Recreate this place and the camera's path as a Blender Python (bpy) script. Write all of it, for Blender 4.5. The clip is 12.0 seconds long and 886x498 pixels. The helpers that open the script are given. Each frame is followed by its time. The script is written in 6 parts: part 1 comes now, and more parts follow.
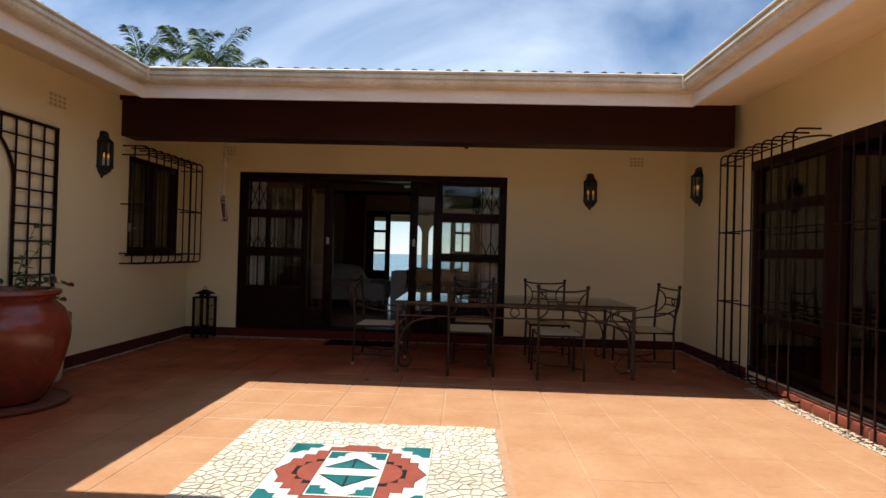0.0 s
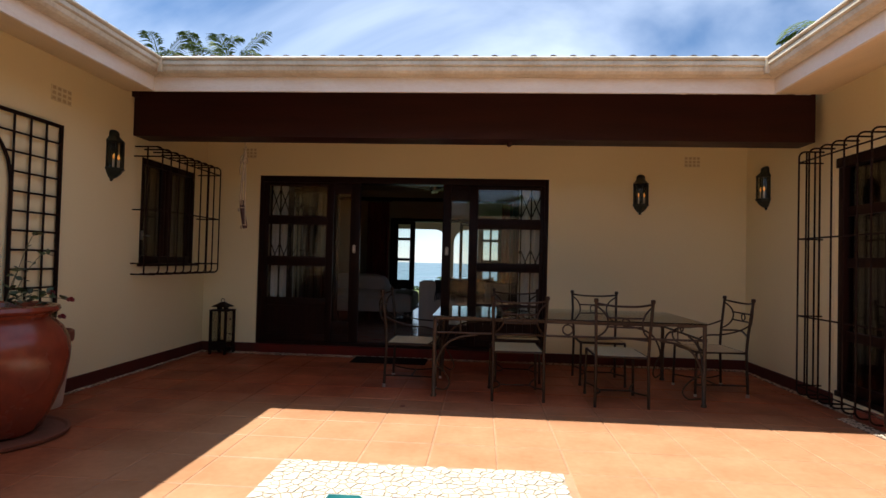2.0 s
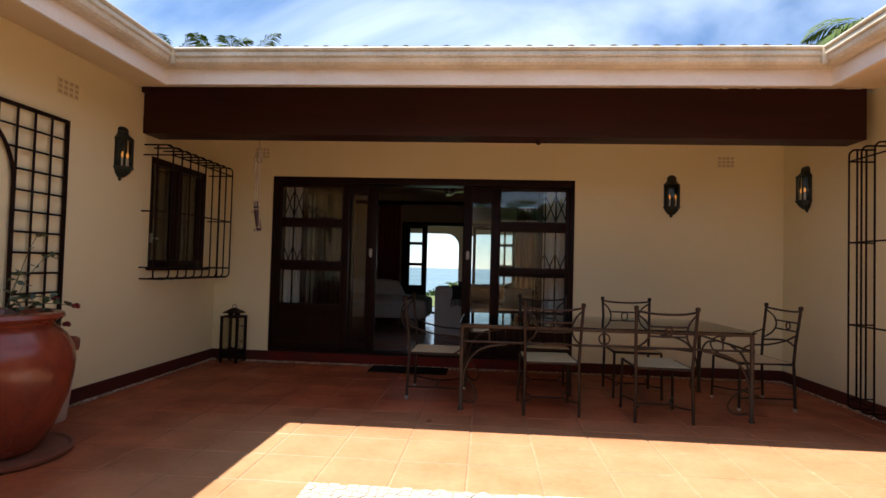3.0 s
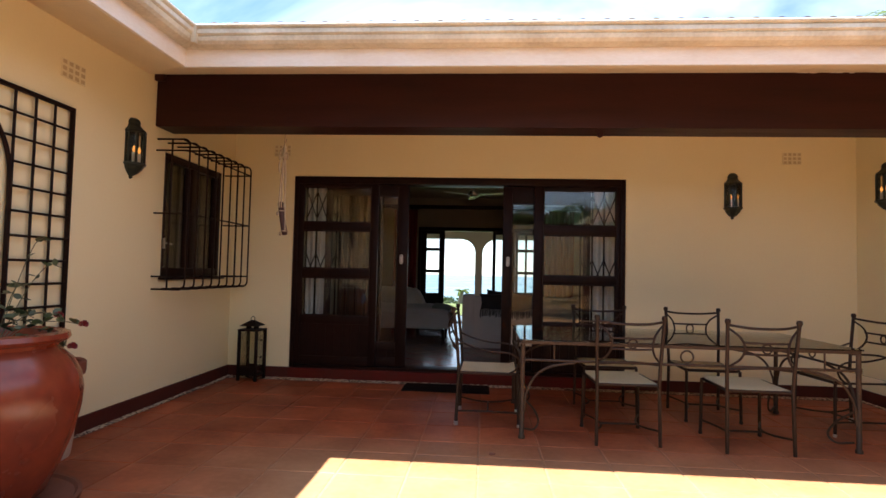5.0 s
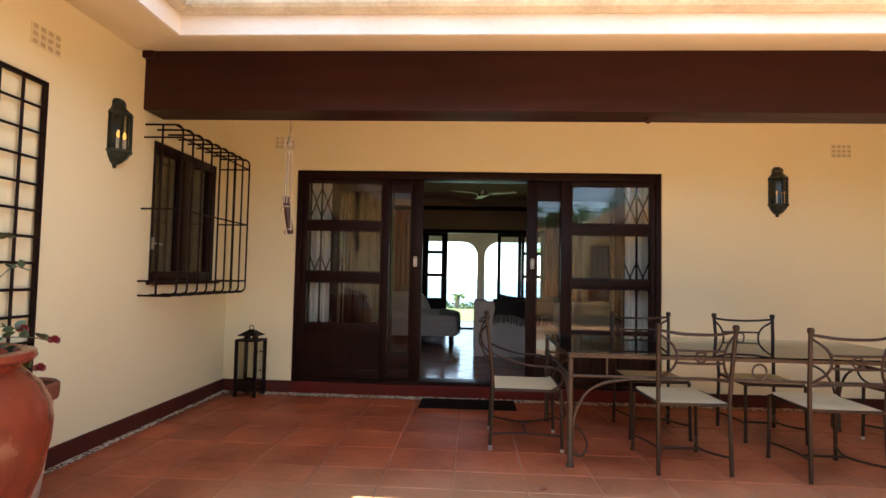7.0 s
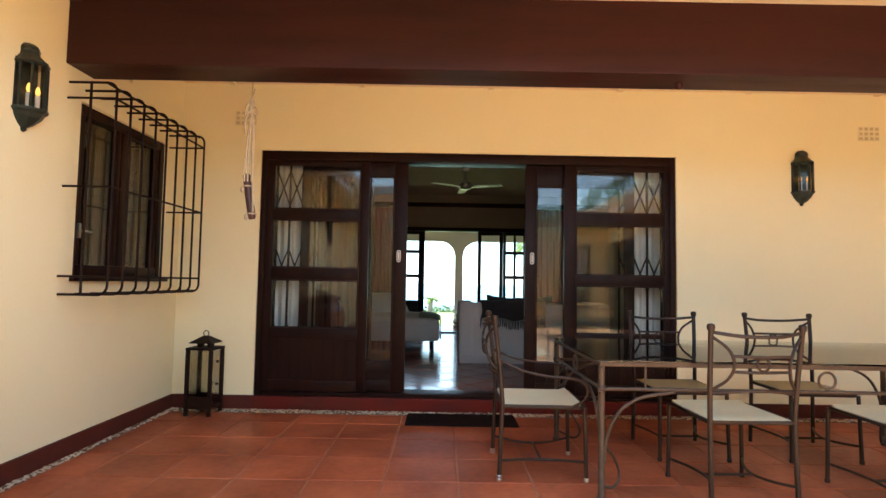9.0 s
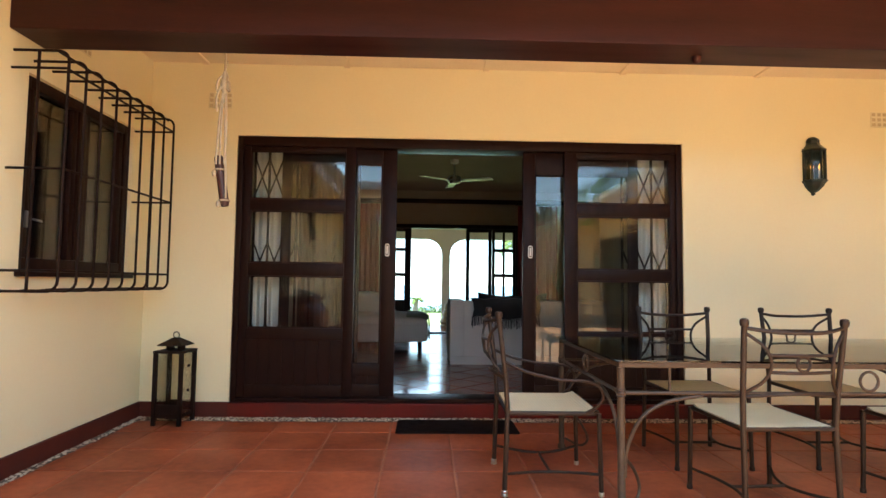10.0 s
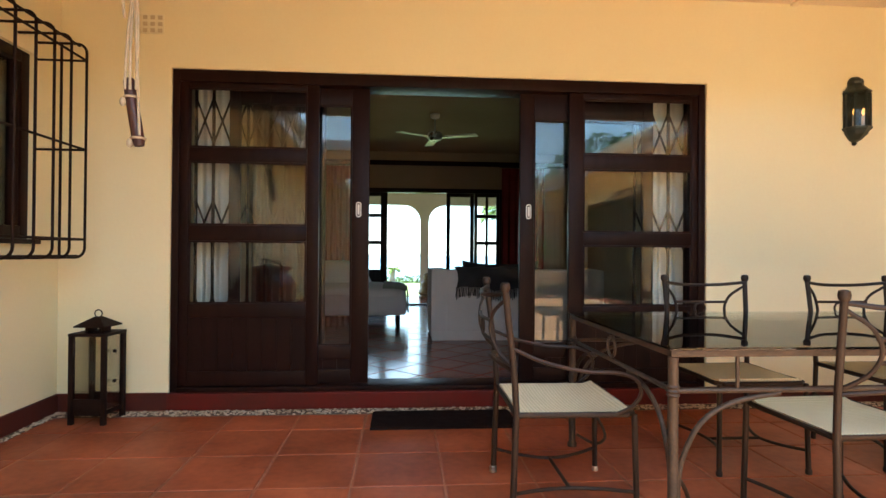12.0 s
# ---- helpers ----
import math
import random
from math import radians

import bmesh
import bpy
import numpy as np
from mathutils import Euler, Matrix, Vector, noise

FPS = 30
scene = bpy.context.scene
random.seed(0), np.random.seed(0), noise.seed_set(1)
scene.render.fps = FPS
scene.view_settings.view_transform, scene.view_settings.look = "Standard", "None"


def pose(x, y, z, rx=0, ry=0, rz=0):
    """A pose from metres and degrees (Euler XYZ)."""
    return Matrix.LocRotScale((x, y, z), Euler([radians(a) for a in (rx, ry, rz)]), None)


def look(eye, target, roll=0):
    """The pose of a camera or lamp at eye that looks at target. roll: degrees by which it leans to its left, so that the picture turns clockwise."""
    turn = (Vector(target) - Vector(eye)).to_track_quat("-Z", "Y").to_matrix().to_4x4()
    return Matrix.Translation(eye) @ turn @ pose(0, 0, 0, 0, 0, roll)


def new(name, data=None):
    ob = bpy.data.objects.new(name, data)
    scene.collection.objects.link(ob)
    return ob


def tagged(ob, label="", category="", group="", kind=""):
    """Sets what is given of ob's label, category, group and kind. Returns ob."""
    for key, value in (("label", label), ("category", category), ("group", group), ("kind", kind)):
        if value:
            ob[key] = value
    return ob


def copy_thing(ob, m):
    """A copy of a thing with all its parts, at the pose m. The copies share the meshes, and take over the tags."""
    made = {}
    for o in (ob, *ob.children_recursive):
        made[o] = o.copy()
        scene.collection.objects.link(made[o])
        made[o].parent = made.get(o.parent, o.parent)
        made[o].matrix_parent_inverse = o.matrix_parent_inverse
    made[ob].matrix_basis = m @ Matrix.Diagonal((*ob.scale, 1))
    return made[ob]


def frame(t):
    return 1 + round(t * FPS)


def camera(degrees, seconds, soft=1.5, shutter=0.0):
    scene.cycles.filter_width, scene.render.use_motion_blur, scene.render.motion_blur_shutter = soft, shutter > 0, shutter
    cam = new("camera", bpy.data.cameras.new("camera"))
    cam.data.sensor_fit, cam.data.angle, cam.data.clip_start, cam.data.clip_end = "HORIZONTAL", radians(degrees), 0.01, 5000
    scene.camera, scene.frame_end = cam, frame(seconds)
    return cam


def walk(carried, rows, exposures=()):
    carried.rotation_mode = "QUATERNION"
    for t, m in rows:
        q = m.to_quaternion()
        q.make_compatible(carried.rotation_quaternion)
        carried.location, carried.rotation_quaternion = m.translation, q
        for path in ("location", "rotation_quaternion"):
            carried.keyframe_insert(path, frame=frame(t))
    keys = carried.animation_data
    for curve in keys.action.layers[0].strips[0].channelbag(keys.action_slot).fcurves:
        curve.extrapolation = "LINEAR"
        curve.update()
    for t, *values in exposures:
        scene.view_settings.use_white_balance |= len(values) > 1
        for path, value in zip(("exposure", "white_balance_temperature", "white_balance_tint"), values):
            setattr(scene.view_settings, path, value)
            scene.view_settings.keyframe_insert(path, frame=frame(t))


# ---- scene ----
cam = camera(76.6, 12.0)
PATH = [
    (0, (-0.019, -0.017, 1.259), (-0.093, 1.981, 1.275), 1.55),
    (0.5, (-0.104, 0.101, 1.258), (-0.176, 2.1, 1.274), 1.55),
    (1, (-0.161, 0.288, 1.269), (-0.249, 2.286, 1.291), 1.55),
    (1.5, (-0.203, 0.444, 1.269), (-0.316, 2.441, 1.304), 1.55),
    (2, (-0.281, 0.607, 1.265), (-0.418, 2.602, 1.309), 1.45),
    (2.5, (-0.411, 0.774, 1.26), (-0.555, 2.768, 1.318), 1.55),
    (3, (-0.508, 0.909, 1.252), (-0.661, 2.902, 1.314), 1.55),
    (5, (-1.008, 1.483, 1.253), (-1.157, 3.476, 1.338), 1.35),
    (5.5, (-1.111, 1.588, 1.253), (-1.253, 3.581, 1.344), 1.25),
    (6, (-1.21, 1.737, 1.248), (-1.344, 3.731, 1.345), 1.25),
    (6.5, (-1.29, 1.883, 1.243), (-1.412, 3.877, 1.341), 1.25),
    (8.5, (-1.547, 2.598, 1.191), (-1.583, 4.594, 1.308), 1.00),
    (9, (-1.58, 2.788, 1.162), (-1.577, 4.784, 1.281), 1.00),
    (9.5, (-1.605, 2.967, 1.141), (-1.577, 4.963, 1.262), 0.90),
    (10, (-1.653, 3.16, 1.116), (-1.591, 5.155, 1.239), 0.70),
    (10.5, (-1.659, 3.349, 1.087), (-1.566, 5.344, 1.191), 0.60),
    (11, (-1.661, 3.592, 1.089), (-1.545, 5.587, 1.167), 0.50),
    (11.5, (-1.661, 3.757, 1.088), (-1.529, 5.752, 1.133), 0.40),
    (12, (-1.673, 3.934, 1.085), (-1.526, 5.928, 1.102), 0.40),
]
walk(cam, [(t, look(eye, target, roll)) for t, eye, target, roll in PATH],
     exposures=[(0, 0.65, 6150, 7), (2.5, 1.08, 6250, 9), (5.0, 1.98, 6350, 9), (6.5, 2.55, 6200, 4), (8.5, 3.25, 5900, -2), (12, 3.40, 5830, -6)])

# ---- light ----
SUN_EL = math.atan2(2.96, 1.07)
world = bpy.data.worlds.new("sky")
scene.world = world
world.use_nodes = True
wn, wl = world.node_tree.nodes, world.node_tree.links
wn.clear()
w_out = wn.new("ShaderNodeOutputWorld")
w_bg = wn.new("ShaderNodeBackground")
w_sky = wn.new("ShaderNodeTexSky")
w_sky.sky_type = "NISHITA"
w_sky.sun_disc = False
w_sky.sun_elevation = SUN_EL
w_sky.sun_rotation = radians(-91)
w_sky.air_density, w_sky.dust_density, w_sky.ozone_density = 1.0, 0.0, 5.0
w_tc = wn.new("ShaderNodeTexCoord")
w_map = wn.new("ShaderNodeMapping")
w_map.inputs["Rotation"].default_value = (0.35, 0.5, 0.7)
w_map.inputs["Scale"].default_value = (1.2, 3.6, 2.6)
w_noise = wn.new("ShaderNodeTexNoise")
w_noise.inputs["Scale"].default_value = 1.5
w_noise.inputs["Detail"].default_value = 7
w_noise.inputs["Distortion"].default_value = 0.6
w_ramp = wn.new("ShaderNodeValToRGB")
w_ramp.color_ramp.elements[0].position, w_ramp.color_ramp.elements[1].position = 0.34, 1.0
w_mix = wn.new("ShaderNodeMix")
w_mix.data_type = "RGBA"
w_mix.inputs["B"].default_value = (10.3, 11.1, 12.6, 1)
wl.new(w_tc.outputs["Generated"], w_map.inputs["Vector"])
wl.new(w_map.outputs["Vector"], w_noise.inputs["Vector"])
wl.new(w_noise.outputs["Fac"], w_ramp.inputs["Fac"])
wl.new(w_ramp.outputs["Color"], w_mix.inputs["Factor"])
wl.new(w_sky.outputs["Color"], w_mix.inputs["A"])
wl.new(w_mix.outputs["Result"], w_bg.inputs["Color"])
w_bg.inputs["Strength"].default_value = 0.077
wl.new(w_bg.outputs["Background"], w_out.inputs["Surface"])

sun = new("sun", bpy.data.lights.new("sun", "SUN"))
sun.data.energy, sun.data.angle, sun.data.color = 5.0, radians(0.5), (1.0, 0.94, 0.84)
sun.matrix_world = look((-1.07, 0.02, 2.96), (0, 0, 0))


# ---- materials ----
def tile_rim(n, l, colour, reach, tone, much):
    """Another tone along the edges of a tile, broken up by noise; reads the tile's own coordinates."""
    parts = n.new("ShaderNodeSeparateXYZ")
    l.new(n.new("ShaderNodeTexCoord").outputs["Object"], parts.inputs["Vector"])
    sides = []
    for axis in ("X", "Y"):
        ab = n.new("ShaderNodeMath")
        ab.operation = "ABSOLUTE"
        l.new(parts.outputs[axis], ab.inputs[0])
        sides.append(ab.outputs[0])
    outer = n.new("ShaderNodeMath")
    outer.operation = "MAXIMUM"
    l.new(sides[0], outer.inputs[0])
    l.new(sides[1], outer.inputs[1])
    patch = n.new("ShaderNodeTexNoise")
    patch.inputs["Scale"].default_value = 4.5
    patch.inputs["Detail"].default_value = 4
    l.new(n.new("ShaderNodeNewGeometry").outputs["Position"], patch.inputs["Vector"])
    edge = n.new("ShaderNodeMath")
    edge.operation = "MULTIPLY_ADD"
    edge.inputs[1].default_value = 0.11
    l.new(patch.outputs["Fac"], edge.inputs[0])
    l.new(outer.outputs[0], edge.inputs[2])
    ease = n.new("ShaderNodeMapRange")
    ease.inputs["From Min"].default_value, ease.inputs["From Max"].default_value = reach, reach + 0.03
    ease.inputs["To Max"].default_value = much
    l.new(edge.outputs[0], ease.inputs["Value"])
    worn = n.new("ShaderNodeMix")
    worn.data_type = "RGBA"
    worn.inputs["B"].default_value = (*tone, 1)
    l.new(ease.outputs["Result"], worn.inputs["Factor"])
    l.new(colour, worn.inputs["A"])
    return worn.outputs["Result"]


def material(name, base, rough=0.6, metal=0.0, second=None, scale=3.0, fine=60.0, amount=0.35, bump=0.15, spec=0.5,
             stretch=(1, 1, 1), world_space=False, island=0.0, depth=0.004, coat=0.0, weave=0.0, rim=None, sun_tones=None):
    """A principled surface whose colour, roughness and relief vary at two scales."""
    m = bpy.data.materials.new(name)
    m.use_nodes = True
    nt = m.node_tree
    n, l = nt.nodes, nt.links
    b = n["Principled BSDF"]
    if world_space:
        vec = n.new("ShaderNodeNewGeometry").outputs["Position"]
    else:
        vec = n.new("ShaderNodeTexCoord").outputs["Object"]
    mp = n.new("ShaderNodeMapping")
    mp.inputs["Scale"].default_value = stretch
    l.new(vec, mp.inputs["Vector"])
    big, small = n.new("ShaderNodeTexNoise"), n.new("ShaderNodeTexNoise")
    for tex, s, d in ((big, scale, 5), (small, fine, 3)):
        tex.inputs["Scale"].default_value = s
        tex.inputs["Detail"].default_value = d
        l.new(mp.outputs["Vector"], tex.inputs["Vector"])
    second = second or tuple(c * 0.62 for c in base)
    mix = n.new("ShaderNodeMix")
    mix.data_type = "RGBA"
    mix.inputs["A"].default_value = (*base, 1)
    mix.inputs["B"].default_value = (*second, 1)
    add = n.new("ShaderNodeMath")
    add.operation = "MULTIPLY_ADD"
    add.inputs[1].default_value = 0.45
    l.new(small.outputs["Fac"], add.inputs[0])
    l.new(big.outputs["Fac"], add.inputs[2])
    rng = n.new("ShaderNodeMapRange")
    rng.inputs["From Min"].default_value, rng.inputs["From Max"].default_value = 0.48, 1.0
    rng.inputs["To Max"].default_value = amount * 2
    l.new(add.outputs[0], rng.inputs["Value"])
    l.new(rng.outputs["Result"], mix.inputs["Factor"])
    colour = mix.outputs["Result"]
    if island:
        info = n.new("ShaderNodeObjectInfo")
        hsv = n.new("ShaderNodeHueSaturation")
        r2 = n.new("ShaderNodeMapRange")
        r2.inputs["To Min"].default_value, r2.inputs["To Max"].default_value = 1 - island, 1 + island
        l.new(info.outputs["Random"], r2.inputs["Value"])
        l.new(r2.outputs["Result"], hsv.inputs["Value"])
        l.new(colour, hsv.inputs["Color"])
        colour = hsv.outputs["Color"]
    if rim:
        colour = tile_rim(n, l, colour, *rim)
    if sun_tones:
        # sunlit paving is painted paler than shaded; the change is gradual and ragged
        (wx0, wx1, wy0, wy1), pale, pale2, pale_rim = sun_tones
        lit_mix = n.new("ShaderNodeMix")
        lit_mix.data_type = "RGBA"
        lit_mix.inputs["A"].default_value = (*pale, 1)
        lit_mix.inputs["B"].default_value = (*pale2, 1)
        l.new(rng.outputs["Result"], lit_mix.inputs["Factor"])
        lit_colour = lit_mix.outputs["Result"]
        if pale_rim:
            lit_colour = tile_rim(n, l, lit_colour, *pale_rim)
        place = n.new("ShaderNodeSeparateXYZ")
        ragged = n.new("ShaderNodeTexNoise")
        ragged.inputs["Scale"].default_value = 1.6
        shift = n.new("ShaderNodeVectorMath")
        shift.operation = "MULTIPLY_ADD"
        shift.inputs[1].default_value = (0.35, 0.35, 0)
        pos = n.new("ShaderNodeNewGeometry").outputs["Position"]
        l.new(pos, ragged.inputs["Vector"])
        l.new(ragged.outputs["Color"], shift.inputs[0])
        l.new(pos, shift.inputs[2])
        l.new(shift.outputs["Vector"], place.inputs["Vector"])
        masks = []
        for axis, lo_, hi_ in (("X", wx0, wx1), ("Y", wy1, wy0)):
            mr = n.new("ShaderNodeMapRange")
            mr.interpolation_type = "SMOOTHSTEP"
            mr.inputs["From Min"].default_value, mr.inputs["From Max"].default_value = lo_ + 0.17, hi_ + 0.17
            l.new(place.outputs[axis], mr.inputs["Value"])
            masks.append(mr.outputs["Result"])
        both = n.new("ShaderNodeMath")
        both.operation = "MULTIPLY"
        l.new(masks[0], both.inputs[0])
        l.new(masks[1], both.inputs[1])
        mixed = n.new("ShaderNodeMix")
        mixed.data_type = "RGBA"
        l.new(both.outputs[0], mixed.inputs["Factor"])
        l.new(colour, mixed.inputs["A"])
        l.new(lit_colour, mixed.inputs["B"])
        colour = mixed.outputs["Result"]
    l.new(colour, b.inputs["Base Color"])
    r3 = n.new("ShaderNodeMapRange")
    r3.inputs["To Min"].default_value, r3.inputs["To Max"].default_value = max(0.02, rough - 0.12), min(1, rough + 0.12)
    l.new(big.outputs["Fac"], r3.inputs["Value"])
    l.new(r3.outputs["Result"], b.inputs["Roughness"])
    b.inputs["Metallic"].default_value = metal
    b.inputs["Specular IOR Level"].default_value = spec
    b.inputs["Coat Weight"].default_value = coat
    height = add.outputs[0]
    if weave:
        for axis in ("X", "Y"):
            wv = n.new("ShaderNodeTexWave")
            wv.bands_direction = axis
            wv.inputs["Scale"].default_value = weave
            wv.inputs["Distortion"].default_value = 0.6
            l.new(mp.outputs["Vector"], wv.inputs["Vector"])
            sm = n.new("ShaderNodeMath")
            l.new(height, sm.inputs[0])
            l.new(wv.outputs["Fac"], sm.inputs[1])
            height = sm.outputs[0]
        rng.inputs["From Max"].default_value = 3.0
        l.new(height, rng.inputs["Value"])
    if bump:
        bp = n.new("ShaderNodeBump")
        bp.inputs["Strength"].default_value = bump
        bp.inputs["Distance"].default_value = depth
        l.new(height, bp.inputs["Height"])
        l.new(bp.outputs["Normal"], b.inputs["Normal"])
    return m


def glass_material(name, tint=(0.93, 0.96, 0.95), rough=0.0, gloss=1.0):
    """Thin clear sheet: light passes straight through, and the surface mirrors by Fresnel."""
    m = bpy.data.materials.new(name)
    m.use_nodes = True
    n, l = m.node_tree.nodes, m.node_tree.links
    n.remove(n["Principled BSDF"])
    clear, mirror, mix, fr = n.new("ShaderNodeBsdfTransparent"), n.new("ShaderNodeBsdfGlossy"), n.new("ShaderNodeMixShader"), n.new("ShaderNodeFresnel")
    clear.inputs["Color"].default_value = (*tint, 1)
    mirror.inputs["Roughness"].default_value = rough
    fr.inputs["IOR"].default_value = 1.5
    gain = n.new("ShaderNodeMath")
    gain.operation = "MULTIPLY"
    gain.use_clamp = True
    gain.inputs[1].default_value = gloss
    l.new(fr.outputs["Fac"], gain.inputs[0])
    l.new(gain.outputs[0], mix.inputs["Fac"])
    l.new(clear.outputs["BSDF"], mix.inputs[1])
    l.new(mirror.outputs["BSDF"], mix.inputs[2])
    l.new(mix.outputs["Shader"], n["Material Output"].inputs["Surface"])
    return m


def glow_material(name, colour, strength):
    m = bpy.data.materials.new(name)
    m.use_nodes = True
    b = m.node_tree.nodes["Principled BSDF"]
    b.inputs["Base Color"].default_value = (*colour, 1)
    b.inputs["Emission Color"].default_value = (*colour, 1)
    b.inputs["Emission Strength"].default_value = strength
    return m


M_WALL = material("ochre_plaster", (0.84, 0.757, 0.488), 0.85, second=(0.79, 0.675, 0.405), scale=0.9, fine=45, amount=0.3, bump=0.25, spec=0.2, world_space=True, depth=0.006)
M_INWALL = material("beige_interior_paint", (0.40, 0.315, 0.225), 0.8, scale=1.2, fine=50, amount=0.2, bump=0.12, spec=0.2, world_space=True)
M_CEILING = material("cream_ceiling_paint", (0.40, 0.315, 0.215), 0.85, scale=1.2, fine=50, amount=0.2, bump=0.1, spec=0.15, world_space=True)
M_SOFFIT = material("cream_soffit_paint", (0.82, 0.70, 0.50), 0.8, scale=1.4, fine=50, amount=0.2, bump=0.1, spec=0.2, world_space=True)
M_ARCADE = material("off_white_arcade_paint", (0.68, 0.585, 0.54), 0.8, scale=1.4, fine=50, amount=0.2, bump=0.1, spec=0.2, world_space=True)
M_FASCIA = material("white_fascia_paint", (0.82, 0.77, 0.70), 0.6, second=(0.60, 0.48, 0.36), scale=2.2, fine=30, amount=0.28, bump=0.2, world_space=True, stretch=(1, 1, 3))
M_GUTTER = material("weathered_gutter", (0.72, 0.66, 0.52), 0.5, second=(0.36, 0.30, 0.20), scale=3.5, fine=40, amount=0.4, bump=0.2, world_space=True)
M_BEAM = material("dark_varnished_beam", (0.036, 0.0074, 0.0062), 0.5, spec=0.24, second=(0.018, 0.0042, 0.0040), scale=2.0, fine=30, amount=0.5, bump=0.35, stretch=(0.5, 4, 6), world_space=True)
M_WOOD = material("dark_stained_wood", (0.020, 0.0074, 0.0052), 0.40, spec=0.10, second=(0.011, 0.0044, 0.0033), scale=3.0, fine=40, amount=0.5, bump=0.2, stretch=(6, 6, 0.7))
M_IRON = material("black_painted_iron", (0.018, 0.0082, 0.0058), 0.55, spec=0.1, scale=14, fine=120, amount=0.5, bump=0.3)
M_BRONZE = material("bronze_painted_iron", (0.022, 0.0125, 0.0085), 0.5, metal=0.1, spec=0.24, second=(0.044, 0.026, 0.0165), scale=9, fine=90, amount=0.35, bump=0.35, depth=0.002)
M_TABLEIRON = material("worn_bronze_table_iron", (0.036, 0.0235, 0.0155), 0.5, metal=0.15, spec=0.24, second=(0.090, 0.060, 0.039), scale=7, fine=70, amount=0.45, bump=0.4, depth=0.002)
M_GREENIRON = material("dark_green_cast_iron", (0.016, 0.024, 0.020), 0.4, metal=0.4, second=(0.05, 0.06, 0.05), scale=12, fine=90, amount=0.3, bump=0.3)
# floor area where sunlight is painted into tile and grout colour
SUNLIT_AREA = (-3.3, -1.95, 4.9, 6.1)
M_TILE = material("terracotta_tile_sun_shade", (0.395, 0.101, 0.040), 0.46, spec=0.17, second=(0.20, 0.048, 0.020), scale=2.2, fine=22, amount=0.55, bump=0.3, island=0.16, world_space=True, depth=0.006,
                  rim=(0.258, (0.25, 0.056, 0.022), 0.45), sun_tones=(SUNLIT_AREA, (0.45, 0.255, 0.140), (0.36, 0.175, 0.086), (0.276, (0.60, 0.42, 0.24), 0.55)))
M_JOINEDTILE = material("joined_tile_sun_shade", (0.395, 0.101, 0.040), 0.46, spec=0.17, second=(0.20, 0.048, 0.020), scale=2.2, fine=22, amount=0.55, bump=0.3, world_space=True, depth=0.006,
                     sun_tones=(SUNLIT_AREA, (0.45, 0.255, 0.140), (0.36, 0.175, 0.086), None))
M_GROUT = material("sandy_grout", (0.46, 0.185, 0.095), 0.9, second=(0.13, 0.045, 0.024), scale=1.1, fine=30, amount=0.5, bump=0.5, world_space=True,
                   sun_tones=(SUNLIT_AREA, (0.46, 0.275, 0.155), (0.25, 0.130, 0.070), None))
M_INTILE = material("polished_clay_tile", (0.20, 0.052, 0.027), 0.17, spec=0.3, second=(0.14, 0.042, 0.024), scale=3, fine=24, amount=0.4, bump=0.06, island=0.10, world_space=True)
M_INGROUT = material("pale_grout", (0.44, 0.34, 0.27), 0.7, scale=8, fine=80, amount=0.3, bump=0.3, world_space=True)
M_RED = material("red_floor_paint", (0.125, 0.012, 0.009), 0.5, spec=0.12, second=(0.065, 0.020, 0.013), scale=3, fine=50, amount=0.4, bump=0.2, world_space=True)
M_BASE = material("oxblood_skirting_paint", (0.090, 0.020, 0.0135), 0.6, spec=0.12, second=(0.07, 0.022, 0.016), scale=3, fine=50, amount=0.4, bump=0.25, world_space=True)
M_BEDSOIL = material("gritty_brown_soil", (0.13, 0.085, 0.06), 0.95, second=(0.07, 0.045, 0.03), scale=12, fine=120, amount=0.5, bump=0.8, world_space=True)
M_PEBBLE = material("white_pebble", (0.66, 0.54, 0.40), 0.6, second=(0.36, 0.25, 0.16), scale=9, fine=60, amount=0.5, bump=0.3, world_space=True)
M_MARBLE = material("white_crazed_stone", (0.60, 0.55, 0.46), 0.6, second=(0.48, 0.41, 0.31), scale=5, fine=50, amount=0.4, bump=0.2, island=0.14, world_space=True)
M_STONEGROUT = material("grey_stone_grout", (0.38, 0.30, 0.21), 0.9, scale=8, fine=80, amount=0.4, bump=0.4, world_space=True)
M_TEAL = material("teal_glaze", (0.012, 0.095, 0.10), 0.35, second=(0.022, 0.15, 0.155), scale=7, fine=60, amount=0.5, bump=0.1)
M_RUST = material("brick_red_glaze", (0.30, 0.075, 0.048), 0.4, second=(0.21, 0.05, 0.034), scale=7, fine=60, amount=0.5, bump=0.1)
M_WHITEGLAZE = material("white_glaze", (0.64, 0.62, 0.57), 0.3, second=(0.62, 0.57, 0.48), scale=7, fine=60, amount=0.3, bump=0.08)
M_BLACKGLAZE = material("black_outline_glaze", (0.020, 0.018, 0.018), 0.35, scale=9, fine=60, bump=0.1)
M_POT = material("glazed_terracotta_pot", (0.25, 0.048, 0.022), 0.26, second=(0.13, 0.026, 0.014), scale=2.2, fine=18, amount=0.5, bump=0.18, coat=0.15)
M_POTRIM = material("matt_terracotta", (0.20, 0.065, 0.035), 0.7, scale=5, fine=50, amount=0.4, bump=0.3)
M_CREAMPOT = material("limewashed_pot", (0.62, 0.50, 0.40), 0.7, second=(0.45, 0.28, 0.18), scale=5, fine=40, amount=0.4, bump=0.3)
M_SOIL = material("potting_soil", (0.04, 0.026, 0.017), 0.95, scale=15, fine=90, bump=0.8)
